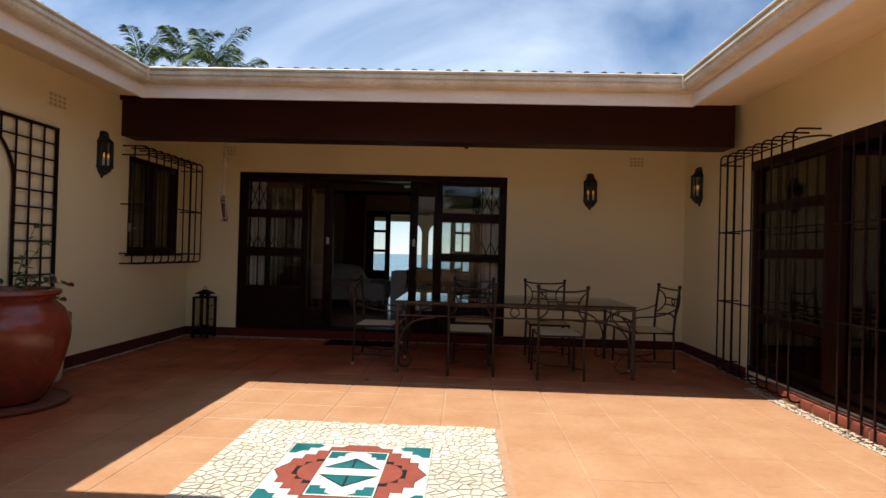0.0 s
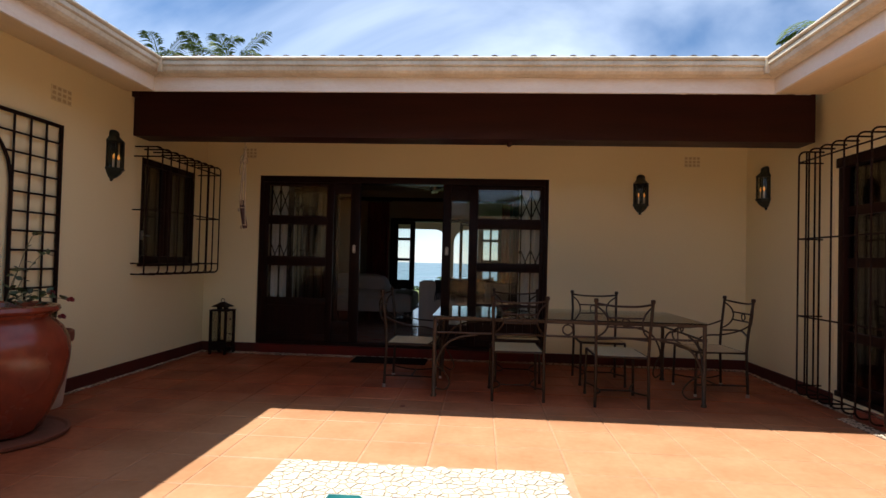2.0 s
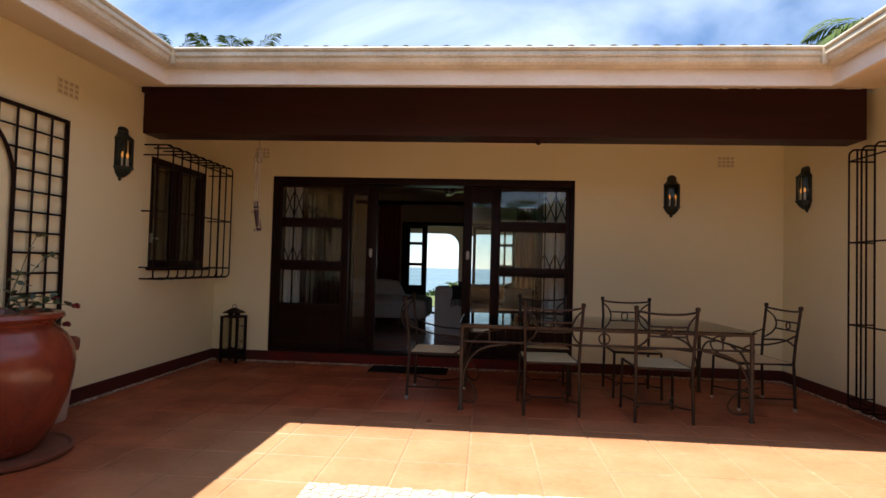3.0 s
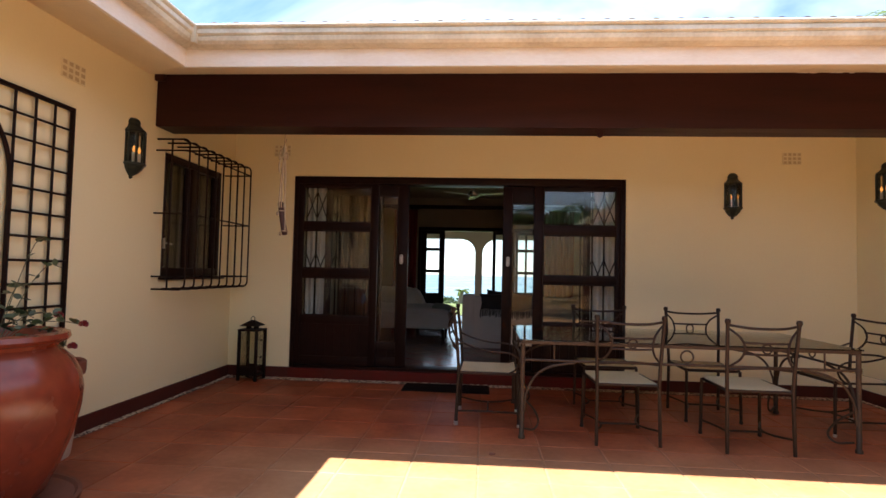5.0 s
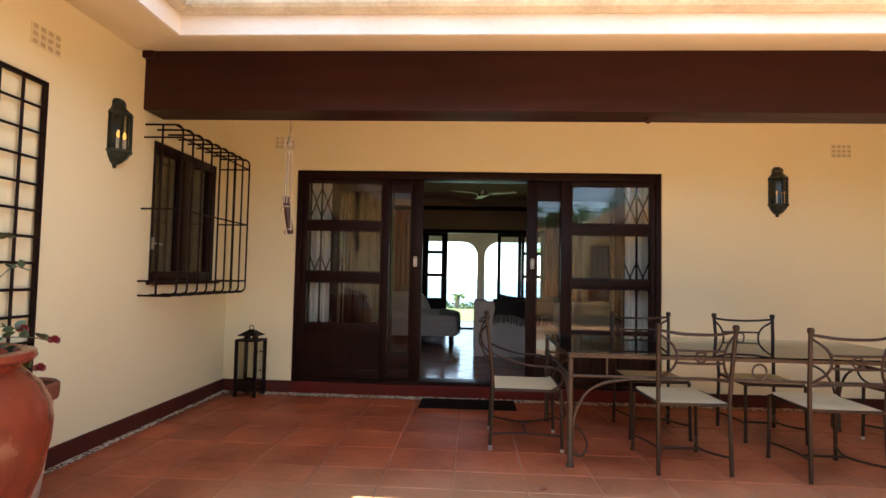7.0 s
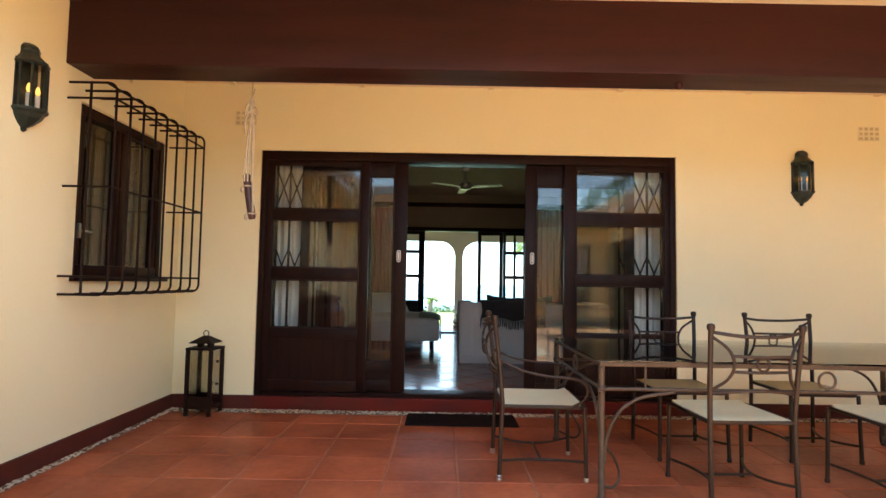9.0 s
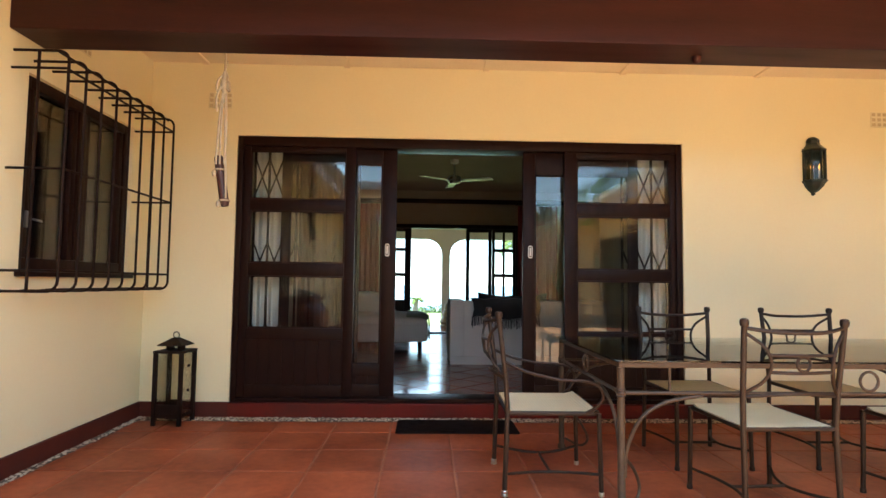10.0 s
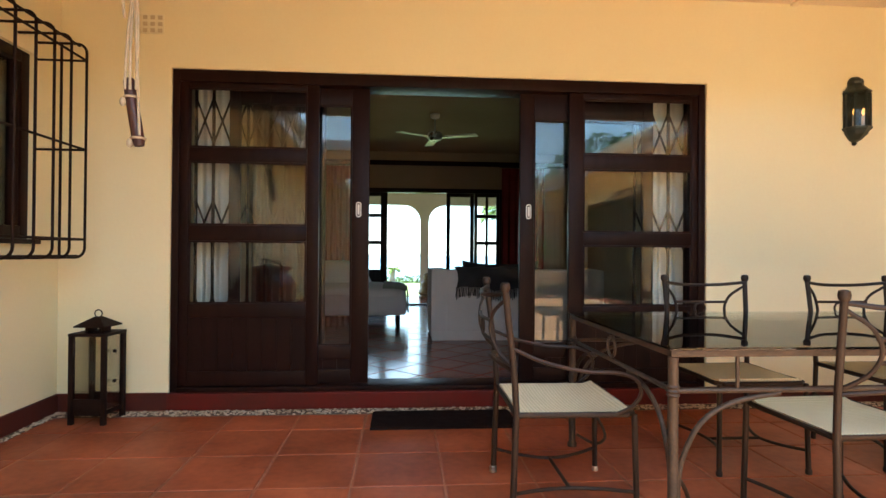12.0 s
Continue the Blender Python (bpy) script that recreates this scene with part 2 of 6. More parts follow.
M_LEAF = material("rose_leaf", (0.045, 0.085, 0.030), 0.45, second=(0.09, 0.06, 0.03), scale=9, fine=60, amount=0.3, bump=0.2)
M_ROSE = material("dark_red_rose_petal", (0.19, 0.012, 0.016), 0.6, scale=20, fine=90, bump=0.2)
M_STEM = material("green_stem", (0.09, 0.085, 0.035), 0.6, scale=20, fine=90, bump=0.2)
M_CUSHION = material("cream_woven_sling", (0.46, 0.37, 0.215), 0.85, second=(0.75, 0.625, 0.40), scale=5, fine=170, amount=0.65, bump=0.8, depth=0.002, weave=20)
M_SOFA = material("white_cotton_slipcover", (0.54, 0.49, 0.45), 0.9, second=(0.44, 0.395, 0.355), scale=3, fine=120, amount=0.35, bump=0.4)
M_THROW = material("charcoal_wool_throw", (0.022, 0.018, 0.018), 0.95, scale=10, fine=140, bump=0.6)
M_GREENTHROW = material("sage_wool_throw", (0.26, 0.26, 0.20), 0.95, scale=10, fine=140, bump=0.6)
M_CURTAIN = material("pale_linen_curtain", (0.86, 0.83, 0.78), 0.9, scale=3, fine=120, amount=0.2, bump=0.3)
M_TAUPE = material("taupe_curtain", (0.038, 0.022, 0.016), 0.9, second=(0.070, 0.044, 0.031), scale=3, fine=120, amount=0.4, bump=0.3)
M_REDCURTAIN = material("deep_red_curtain", (0.22, 0.020, 0.016), 0.9, scale=3, fine=120, amount=0.3, bump=0.3)
M_ROPE = material("sun_bleached_rope", (0.50, 0.40, 0.27), 0.95, scale=30, fine=200, amount=0.4, bump=0.7)
M_CHIMEWOOD = material("driftwood_baton", (0.055, 0.014, 0.009), 0.5, scale=8, fine=60, amount=0.4, bump=0.3)
M_MAT = material("black_rubber_mat", (0.016, 0.009, 0.0075), 0.9, spec=0.06, scale=20, fine=150, amount=0.4, bump=0.7)
M_STEEL = material("brushed_steel", (0.55, 0.54, 0.52), 0.3, metal=1.0, scale=10, fine=120, amount=0.2, bump=0.05)
M_WHITE = material("white_enamel", (0.70, 0.68, 0.62), 0.35, scale=6, fine=60, amount=0.15, bump=0.05)
M_VENT = material("painted_air_brick", (0.83, 0.74, 0.475), 0.85, scale=4, fine=60, amount=0.3, bump=0.3)
M_VENTHOLE = material("vent_hole_shade", (0.62, 0.50, 0.30), 0.9, scale=9, fine=60, bump=0.1)
M_DARK = material("dark_slot_plate", (0.03, 0.02, 0.012), 0.9, scale=9, fine=60, bump=0.1)
M_BRICK = material("red_kerb_brick", (0.27, 0.058, 0.030), 0.6, second=(0.16, 0.04, 0.024), scale=8, fine=60, amount=0.5, bump=0.5, island=0.2)
M_ROOFTILE = material("grey_roof_tile", (0.20, 0.15, 0.12), 0.8, second=(0.10, 0.085, 0.07), scale=5, fine=50, amount=0.5, bump=0.4, island=0.2)
M_LAWN = material("mown_lawn", (0.070, 0.105, 0.022), 0.9, second=(0.105, 0.120, 0.034), scale=0.6, fine=30, amount=0.4, bump=0.5, world_space=True, depth=0.03)
M_SEA = material("sea_water", (0.075, 0.125, 0.160), 0.3, second=(0.06, 0.15, 0.17), scale=0.02, fine=0.6, amount=0.4, bump=0.3, world_space=True, depth=0.3)
M_PALM = material("palm_frond", (0.058, 0.100, 0.022), 0.7, spec=0.15, second=(0.10, 0.115, 0.03), scale=1.5, fine=30, amount=0.4, bump=0.2)
M_TRUNK = material("palm_trunk", (0.20, 0.16, 0.12), 0.9, scale=5, fine=50, amount=0.4, bump=0.6)
M_BUSH = material("hedge_leaf", (0.060, 0.110, 0.032), 0.6, second=(0.09, 0.11, 0.035), scale=3, fine=30, amount=0.4, bump=0.2)
M_FIGURE = material("weathered_bronze_figure", (0.16, 0.10, 0.04), 0.5, metal=0.4, scale=10, fine=60, bump=0.3)
M_GLASS = glass_material("window_glass", (0.90, 0.92, 0.91), 0.0, 0.92)
M_TABLEGLASS = glass_material("table_glass", (0.90, 0.96, 0.94))
M_LAMPGLASS = glass_material("lamp_glass", (0.95, 0.95, 0.92), 0.0, 0.6)
M_BULB = glow_material("warm_bulb", (1.0, 0.43, 0.09), 0.22)


# ---- mesh helpers ----
def finish(name, bm, mat, parent=None, smooth=False):
    me = bpy.data.meshes.new(name)
    bmesh.ops.recalc_face_normals(bm, faces=bm.faces)
    bm.to_mesh(me)
    bm.free()
    me.materials.append(mat)
    if smooth:
        me.polygons.foreach_set("use_smooth", [True] * len(me.polygons))
        me.set_sharp_from_angle(angle=radians(40))
    ob = new(name, me)
    if parent is not None:
        ob.parent = parent
    return ob


def part(name, bm, mat, parent, label="", smooth=True):
    ob = finish(name, bm, mat, parent, smooth)
    if label:
        ob["label"] = label
    return ob


def thing(name, x=0, y=0, z=0, rz=0, label="", category="", group="", kind=""):
    ob = new(name)
    ob.matrix_basis = pose(x, y, z, 0, 0, rz)
    ob.empty_display_size = 0.1
    return tagged(ob, label, category, group, kind)


def box(bm, x0, x1, y0, y1, z0, z1, bevel=0.0, m=None):
    mat = Matrix.Translation(((x0 + x1) / 2, (y0 + y1) / 2, (z0 + z1) / 2)) @ Matrix.Diagonal((abs(x1 - x0), abs(y1 - y0), abs(z1 - z0), 1))
    r = bmesh.ops.create_cube(bm, size=1, matrix=(m @ mat) if m is not None else mat)
    if bevel:
        edges = list({e for v in r["verts"] for e in v.link_edges})
        bmesh.ops.bevel(bm, geom=edges, offset=bevel, segments=2, affect="EDGES", profile=0.6)
    return bm


def boxes(rows, bevel=0.0):
    bm = bmesh.new()
    for r in rows:
        box(bm, *r, bevel=bevel)
    return bm


def tube(bm, pts, r, seg=8, closed=False):
    """A round bar along points; r may be a list."""
    pts = [Vector(p) for p in pts]
    count = len(pts)
    up = None
    rings = []
    for i, p in enumerate(pts):
        a = pts[(i - 1) % count] if (closed or i > 0) else p
        b = pts[(i + 1) % count] if (closed or i < count - 1) else p
        d = (b - a).normalized()
        if up is None:
            up = d.orthogonal().normalized()
        up = (up - d * up.dot(d)).normalized()
        side = d.cross(up)
        rad = r[i] if isinstance(r, (list, tuple)) else r
        rings.append([bm.verts.new(p + rad * (math.cos(6.28319 * k / seg) * up + math.sin(6.28319 * k / seg) * side)) for k in range(seg)])
    last = count if closed else count - 1
    for i in range(last):
        a, b = rings[i], rings[(i + 1) % count]
        off = 0
        if closed and i == count - 1:
            off = min(range(seg), key=lambda o: (a[0].co - b[o].co).length)
        for k in range(seg):
            bm.faces.new((a[k], a[(k + 1) % seg], b[(k + 1 + off) % seg], b[(k + off) % seg]))
    if not closed:
        bm.faces.new(rings[0][::-1])
        bm.faces.new(rings[-1])
    return bm


def bar(pts, r, seg=8, closed=False):
    return tube(bmesh.new(), pts, r, seg, closed)


def arc(c, r, a0, a1, n, plane="xz"):
    out = []
    for i in range(n + 1):
        a = radians(a0 + (a1 - a0) * i / n)
        u, v = r * math.cos(a), r * math.sin(a)
        out.append({"xz": (c[0] + u, c[1], c[2] + v), "yz": (c[0], c[1] + u, c[2] + v), "xy": (c[0] + u, c[1] + v, c[2])}[plane])
    return out


def bend(pts, n=6):
    """A smooth curve through points (Catmull-Rom)."""
    p = [Vector(q) for q in pts]
    p = [2 * p[0] - p[1]] + p + [2 * p[-1] - p[-2]]
    out = []
    for i in range(1, len(p) - 2):
        for k in range(n):
            t = k / n
            out.append(0.5 * (2 * p[i] + (p[i + 1] - p[i - 1]) * t + (2 * p[i - 1] - 5 * p[i] + 4 * p[i + 1] - p[i + 2]) * t * t
                              + (3 * p[i] - p[i - 1] - 3 * p[i + 1] + p[i + 2]) * t ** 3))
    return out + [p[-2]]


def lathe(profile, seg=40, cx=0, cy=0, wobble=0.0):
    bm = bmesh.new()
    rings = []
    for r, z in profile:
        rings.append([bm.verts.new((cx + r * math.cos(6.28319 * k / seg) * (1 + wobble * math.sin(3 * 6.28319 * k / seg + 5 * z)),
                                    cy + r * math.sin(6.28319 * k / seg), z)) for k in range(seg)])
    for a, b in zip(rings, rings[1:]):
        for k in range(seg):
            bm.faces.new((a[k], a[(k + 1) % seg], b[(k + 1) % seg], b[k]))
    bm.faces.new(rings[0])
    bm.faces.new(rings[-1])
    return bm


def prism(outline, z0, z1, holes=()):
    """An upright prism over a flat outline in x and y."""
    bm = bmesh.new()
    lo = [bm.verts.new((x, y, z0)) for x, y in outline]
    hi = [bm.verts.new((x, y, z1)) for x, y in outline]
    bm.faces.new(lo[::-1])
    bm.faces.new(hi)
    for i in range(len(lo)):
        j = (i + 1) % len(lo)
        bm.faces.new((lo[i], lo[j], hi[j], hi[i]))
    return bm


def ring_sweep(rect, profile):
    """Sweeps a closed profile of (outward, z) round a rectangle x0, x1, y0, y1."""
    x0, x1, y0, y1 = rect
    bm = bmesh.new()
    loops = [[bm.verts.new((x, y, z)) for x, y in ((x0 - o, y0 - o), (x1 + o, y0 - o), (x1 + o, y1 + o), (x0 - o, y1 + o))] for o, z in profile]
    for i in range(len(loops)):
        a, b = loops[i], loops[(i + 1) % len(loops)]
        for k in range(4):
            bm.faces.new((a[k], a[(k + 1) % 4], b[(k + 1) % 4], b[k]))
    return bm


def structure(name, bm, mat, label, category, smooth=False):
    return tagged(finish(name, bm, mat, None, smooth), label, category, "", "structure")


# ---- structure: courtyard ----
XW, XE, YN, YS = -4.0, 3.05, 7.93, -2.6
DX0, DX1, DZ0, DZ1 = -3.268, 0.575, 0.115, 2.36
WY0, WY1, WZ0, WZ1 = 6.47, 7.66, 1.14, 2.33
EY0, EY1, EZ0, EZ1 = 2.9, 6.15, 0.10, 2.33

structure("wall_west", boxes([(XW - 0.25, XW, -9.5, WY0, -0.2, 3.3), (XW - 0.25, XW, WY1, 15, -0.2, 3.3),
                              (XW - 0.25, XW, WY0, WY1, -0.2, WZ0), (XW - 0.25, XW, WY0, WY1, WZ1, 3.3)]), M_WALL, "ochre plastered courtyard wall with a barred window", "wall")
structure("wall_north", boxes([(XW, DX0, YN, YN + 0.22, -0.2, 3.3), (DX1, XE, YN, YN + 0.22, -0.2, 3.3), (DX0, DX1, YN, YN + 0.22, DZ1, 3.3)]),
          M_WALL, "ochre plastered veranda wall around wide doors", "wall")
structure("wall_east", boxes([(XE, XE + 0.25, -9.5, -1.95, -0.2, 3.3), (XE, XE + 0.25, 1.3, EY0, -0.2, 3.3), (XE, XE + 0.25, -1.95, 1.3, EZ1, 3.3), (XE, XE + 0.25, -1.95, 1.3, -0.2, EZ0), (XE, XE + 0.25, EY1, 15, -0.2, 3.3), (XE, XE + 0.25, EY0, EY1, EZ1, 3.3),
                              (XE, XE + 0.25, EY0, EY1, -0.2, EZ0)]), M_WALL, "ochre plastered courtyard wall with barred sliding doors", "wall")
structure("wall_south", boxes([(XW, XE, YS - 0.25, YS, -0.32, 2.7), (XW, XE, YS - 0.28, YS + 0.03, 2.7, 2.76)]), M_WALL, "ochre plastered garden wall closing the courtyard", "wall")

COURT = (-3.10, 1.98, -9.0, 5.26)
soffit = structure("soffit", ring_sweep(COURT, [(0.15, 2.722), (1.12, 3.0), (1.12, 3.02), (0.15, 2.742)]), M_SOFFIT, "cream painted sloping eaves soffit", "soffit")
fascia = structure("fascia", ring_sweep(COURT, [(0.125, 2.705), (0.15, 2.705), (0.15, 2.93), (0.125, 2.93)]), M_FASCIA, "white painted fascia board, stained by water", "fascia")
gutter = structure("gutter", ring_sweep(COURT, [(-0.004, 2.968), (-0.014, 2.958), (-0.014, 2.948), (-0.004, 2.940), (0.010, 2.937), (0.010, 2.932), (0.0, 2.928), (-0.002, 2.900), (0.006, 2.893), (0.018, 2.889),
                                       (0.018, 2.884), (0.012, 2.880), (0.020, 2.855), (0.040, 2.836), (0.075, 2.830), (0.12, 2.830), (0.12, 2.96), (0.112, 2.96), (0.112, 2.842), (0.070, 2.842), (0.032, 2.870), (0.020, 2.93), (0.010, 2.955)]),
          M_GUTTER, "weathered cream roof gutter round the courtyard", "gutter")
for gx, gy in ((COURT[0], COURT[3]), (COURT[1], COURT[3])):
    part("corner_sleeve", boxes([(gx - 0.019, gx + 0.019, gy - 0.019, gy + 0.019, 2.826, 2.968)], 0.010), M_GUTTER, gutter, "gutter corner joint")
    part("joint_sealant", bar([(gx, gy, 2.835), (gx + (0.06 if gx > 0 else -0.06), gy + 0.06, 2.826)], 0.006), M_GUTTER, gutter)
roof = structure("roof", ring_sweep(COURT, [(0.06, 2.975), (5.2, 4.35), (5.2, 4.25), (0.13, 2.93)]), M_ROOFTILE, "tiled roof over the house wings", "roof")
for eave in (soffit, fascia, gutter, roof):
    eave.matrix_basis = pose(0, 0, 0.014)
# unseen slab, assumed a porch roof, added to shade a corner of the paving
structure("assumed_porch_roof", boxes([(-3.2, -2.25, -1.1, 2.80, 2.80, 2.96)], 0.01), M_FASCIA, "flat white slab assumed as porch roof, unseen, added for its shadow", "roof")

structure("veranda_ceiling", boxes([(XW, XE, 6.5, YN, 2.98, 3.0)] + [(x - 0.025, x + 0.025, 6.58, YN, 2.966, 2.981) for x in (-3.55, -2.35, -1.15, 0.05, 1.25, 2.45)]),
          M_SOFFIT, "cream veranda ceiling boards with cover strips", "ceiling")
beam = structure("beam", boxes([(XW + 0.004, XE - 0.105, 6.288, 6.58, 2.515, 3.0)], 0.008), M_BEAM, "dark varnished timber beam carrying the veranda roof", "beam")
part("beam_end", boxes([(XW + 0.004, XW + 0.09, 6.24, 6.286, 2.92, 2.998)], 0.006), M_BEAM, beam)
part("bracket", lathe([(0.004, 2.470), (0.022, 2.480), (0.028, 2.495), (0.028, 2.514)], 16, -0.02, 6.45), M_BEAM, beam)
flakes = bmesh.new()
for k in range(26):
    q = random.Random(k)
    fx = 1.55 + 0.052 * k
    box(flakes, fx, fx + q.uniform(0.03, 0.055), 6.27, 6.289, 2.998 - q.uniform(0.003, 0.018), 3.0)
part("flaking_paint", flakes, M_FASCIA, beam, "peeling white paint along the beam", smooth=False)

# skirting, red step, pebble strip beds
structure("baseboard", boxes([(XW, XW + 0.022, 2.0, YN - 0.022, 0, 0.118), (XW, DX0, YN - 0.022, YN, 0, 0.118), (DX1, XE, YN - 0.022, YN, 0, 0.118),
                              (XE - 0.022, XE, 6.15, YN - 0.022, 0, 0.118)], 0.003), M_BASE, "oxblood painted skirting round the veranda", "skirting")
structure("door_step", boxes([(DX0, DX1, YN - 0.035, YN + 0.22, 0, DZ0)], 0.008), M_RED, "red painted concrete door step", "step")
structure("pebble_bed", boxes([(XW + 0.022, XW + 0.074, 2.0, YN - 0.16, -0.02, -0.001), (XW + 0.022, XE - 0.022, YN - 0.16, YN - 0.036, -0.02, -0.001), (XE - 0.25, XE - 0.022, -1.9, 5.72, -0.02, -0.001), (XE - 0.085, XE - 0.022, 5.72, YN - 0.16, -0.02, -0.001)]),
          M_BEDSOIL, "gritty brown bed of the pebble strips", "soil strip")
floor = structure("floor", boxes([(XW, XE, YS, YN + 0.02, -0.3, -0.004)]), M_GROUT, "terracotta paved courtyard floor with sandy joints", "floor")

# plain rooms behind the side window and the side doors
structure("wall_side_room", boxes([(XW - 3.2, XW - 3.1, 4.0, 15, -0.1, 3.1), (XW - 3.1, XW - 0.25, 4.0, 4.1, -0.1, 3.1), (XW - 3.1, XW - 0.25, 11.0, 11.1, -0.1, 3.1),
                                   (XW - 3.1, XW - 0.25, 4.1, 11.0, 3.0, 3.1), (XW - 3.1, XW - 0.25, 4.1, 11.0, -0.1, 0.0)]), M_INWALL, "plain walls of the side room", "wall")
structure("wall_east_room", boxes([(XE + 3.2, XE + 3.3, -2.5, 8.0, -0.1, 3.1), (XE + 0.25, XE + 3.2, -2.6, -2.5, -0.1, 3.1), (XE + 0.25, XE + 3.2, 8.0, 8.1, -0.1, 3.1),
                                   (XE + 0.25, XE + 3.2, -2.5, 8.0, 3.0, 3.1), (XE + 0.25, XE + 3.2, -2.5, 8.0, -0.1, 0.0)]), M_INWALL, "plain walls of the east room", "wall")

# ---- structure: living room, far veranda, garden ----
RY0, RY1, FZ = 8.15, 14.5, 0.115
structure("room_floor", boxes([(XW, XE, RY0 - 0.02, 16.9, -0.3, FZ - 0.006)]), M_INGROUT, "pale grout bed of the tiled living room floor", "floor")
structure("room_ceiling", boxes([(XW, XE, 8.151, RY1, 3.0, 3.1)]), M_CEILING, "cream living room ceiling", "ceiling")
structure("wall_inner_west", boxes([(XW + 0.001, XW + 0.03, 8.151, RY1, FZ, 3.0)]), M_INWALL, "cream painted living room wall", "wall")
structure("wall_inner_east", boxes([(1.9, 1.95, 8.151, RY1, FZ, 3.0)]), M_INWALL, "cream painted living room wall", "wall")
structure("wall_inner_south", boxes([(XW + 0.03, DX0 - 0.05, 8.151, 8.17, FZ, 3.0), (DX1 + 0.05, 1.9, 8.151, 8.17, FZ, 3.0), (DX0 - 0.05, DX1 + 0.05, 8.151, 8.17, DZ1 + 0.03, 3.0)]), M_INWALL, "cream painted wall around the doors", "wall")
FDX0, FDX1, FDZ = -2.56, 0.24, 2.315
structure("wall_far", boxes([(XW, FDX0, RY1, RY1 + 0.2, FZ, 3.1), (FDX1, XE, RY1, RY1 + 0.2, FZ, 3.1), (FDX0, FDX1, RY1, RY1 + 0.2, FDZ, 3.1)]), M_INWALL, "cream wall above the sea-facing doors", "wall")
structure("picture_rail", boxes([(XW + 0.03, 1.9, RY1 - 0.05, RY1 - 0.001, 2.74, 2.83)], 0.01), M_WOOD, "dark stained curtain rail board", "trim")


def arcade():
    """Wall with flat-topped arches whose corners are rounded."""
    y0, y1, top, z_arch, spring = 16.42, 16.62, 2.62, 2.17, 1.80
    bm = bmesh.new()
    posts = [-5.63, -3.38, -1.165, 1.05, 3.27]
    half = 0.095
    for x in posts:
        box(bm, x - half, x + half, y0, y1, FZ, spring)
    box(bm, posts[0] - half, posts[-1] + half, y0, y1, z_arch, top)
    r = z_arch - spring
    for i, x in enumerate(posts):
        for s in (-1, 1):
            if (i == 0 and s < 0) or (i == 4 and s > 0):
                continue
            pts = [(x + s * half, spring)] + [(x + s * (half + r - r * math.cos(radians(a))), spring + r * math.sin(radians(a))) for a in range(10, 91, 10)] + [(x + s * half, z_arch)]
            lo = [bm.verts.new((px, y0, pz)) for px, pz in pts]
            hi = [bm.verts.new((px, y1, pz)) for px, pz in pts]
            bm.faces.new(lo)
            bm.faces.new(hi[::-1])
            for k in range(len(pts)):
                bm.faces.new((lo[k], lo[(k + 1) % len(pts)], hi[(k + 1) % len(pts)], hi[k]))
        box(bm, x - half, x + half, y0, y1, spring, z_arch)
    return bm


structure("arcade", arcade(), M_ARCADE, "cream arcade of the sea-facing veranda", "arcade")
structure("far_veranda_ceiling", boxes([(-5.8, 3.5, 14.7, 16.9, 2.62, 2.72)]), M_ARCADE, "cream ceiling of the sea-facing veranda", "ceiling")


def ground():
    """Lawn that falls away to a shore; one sheet out past the houses."""
    bm = bmesh.new()
    ys = [-60, 16.9, 20, 24, 27, 29, 32, 38, 60]
    zs = [-0.32, -0.02, -0.03, -0.05, -0.10, -0.6, -2.2, -6.0, -16.0]
    xs = [-80, -30, -12, -6, -2, 2, 6, 12, 30, 80]
    grid = [[bm.verts.new((x, y, z + (0.03 * math.sin(x * 1.7 + y) if 17 < y < 30 and abs(x) < 15 else 0))) for x in xs] for y, z in zip(ys, zs)]
    for a, b in zip(grid, grid[1:]):
        for k in range(len(xs) - 1):
            bm.faces.new((a[k], a[k + 1], b[k + 1], b[k]))
    return bm


structure("ground", ground(), M_LAWN, "mown green lawn falling away toward the shore", "lawn", True)
structure("sea", boxes([(-4500, 4500, 40, 4700, -14.5, -14)]), M_SEA, "pale turquoise sea reaching the horizon", "sea")


# ---- sliding doors of the veranda ----
def pane(parent, x0, x1, z0, z1, y, t=0.006):
    ob = part("pane", boxes([(x0, x1, y - t / 2, y + t / 2, z0, z1)]), M_GLASS, parent, "clear window pane", smooth=False)
    ob.visible_shadow = False
    return ob


def rail(parent, name, r, mat=None, bevel=0.006, label=""):
    return part(name, boxes([r], bevel), mat or M_WOOD, parent, label)


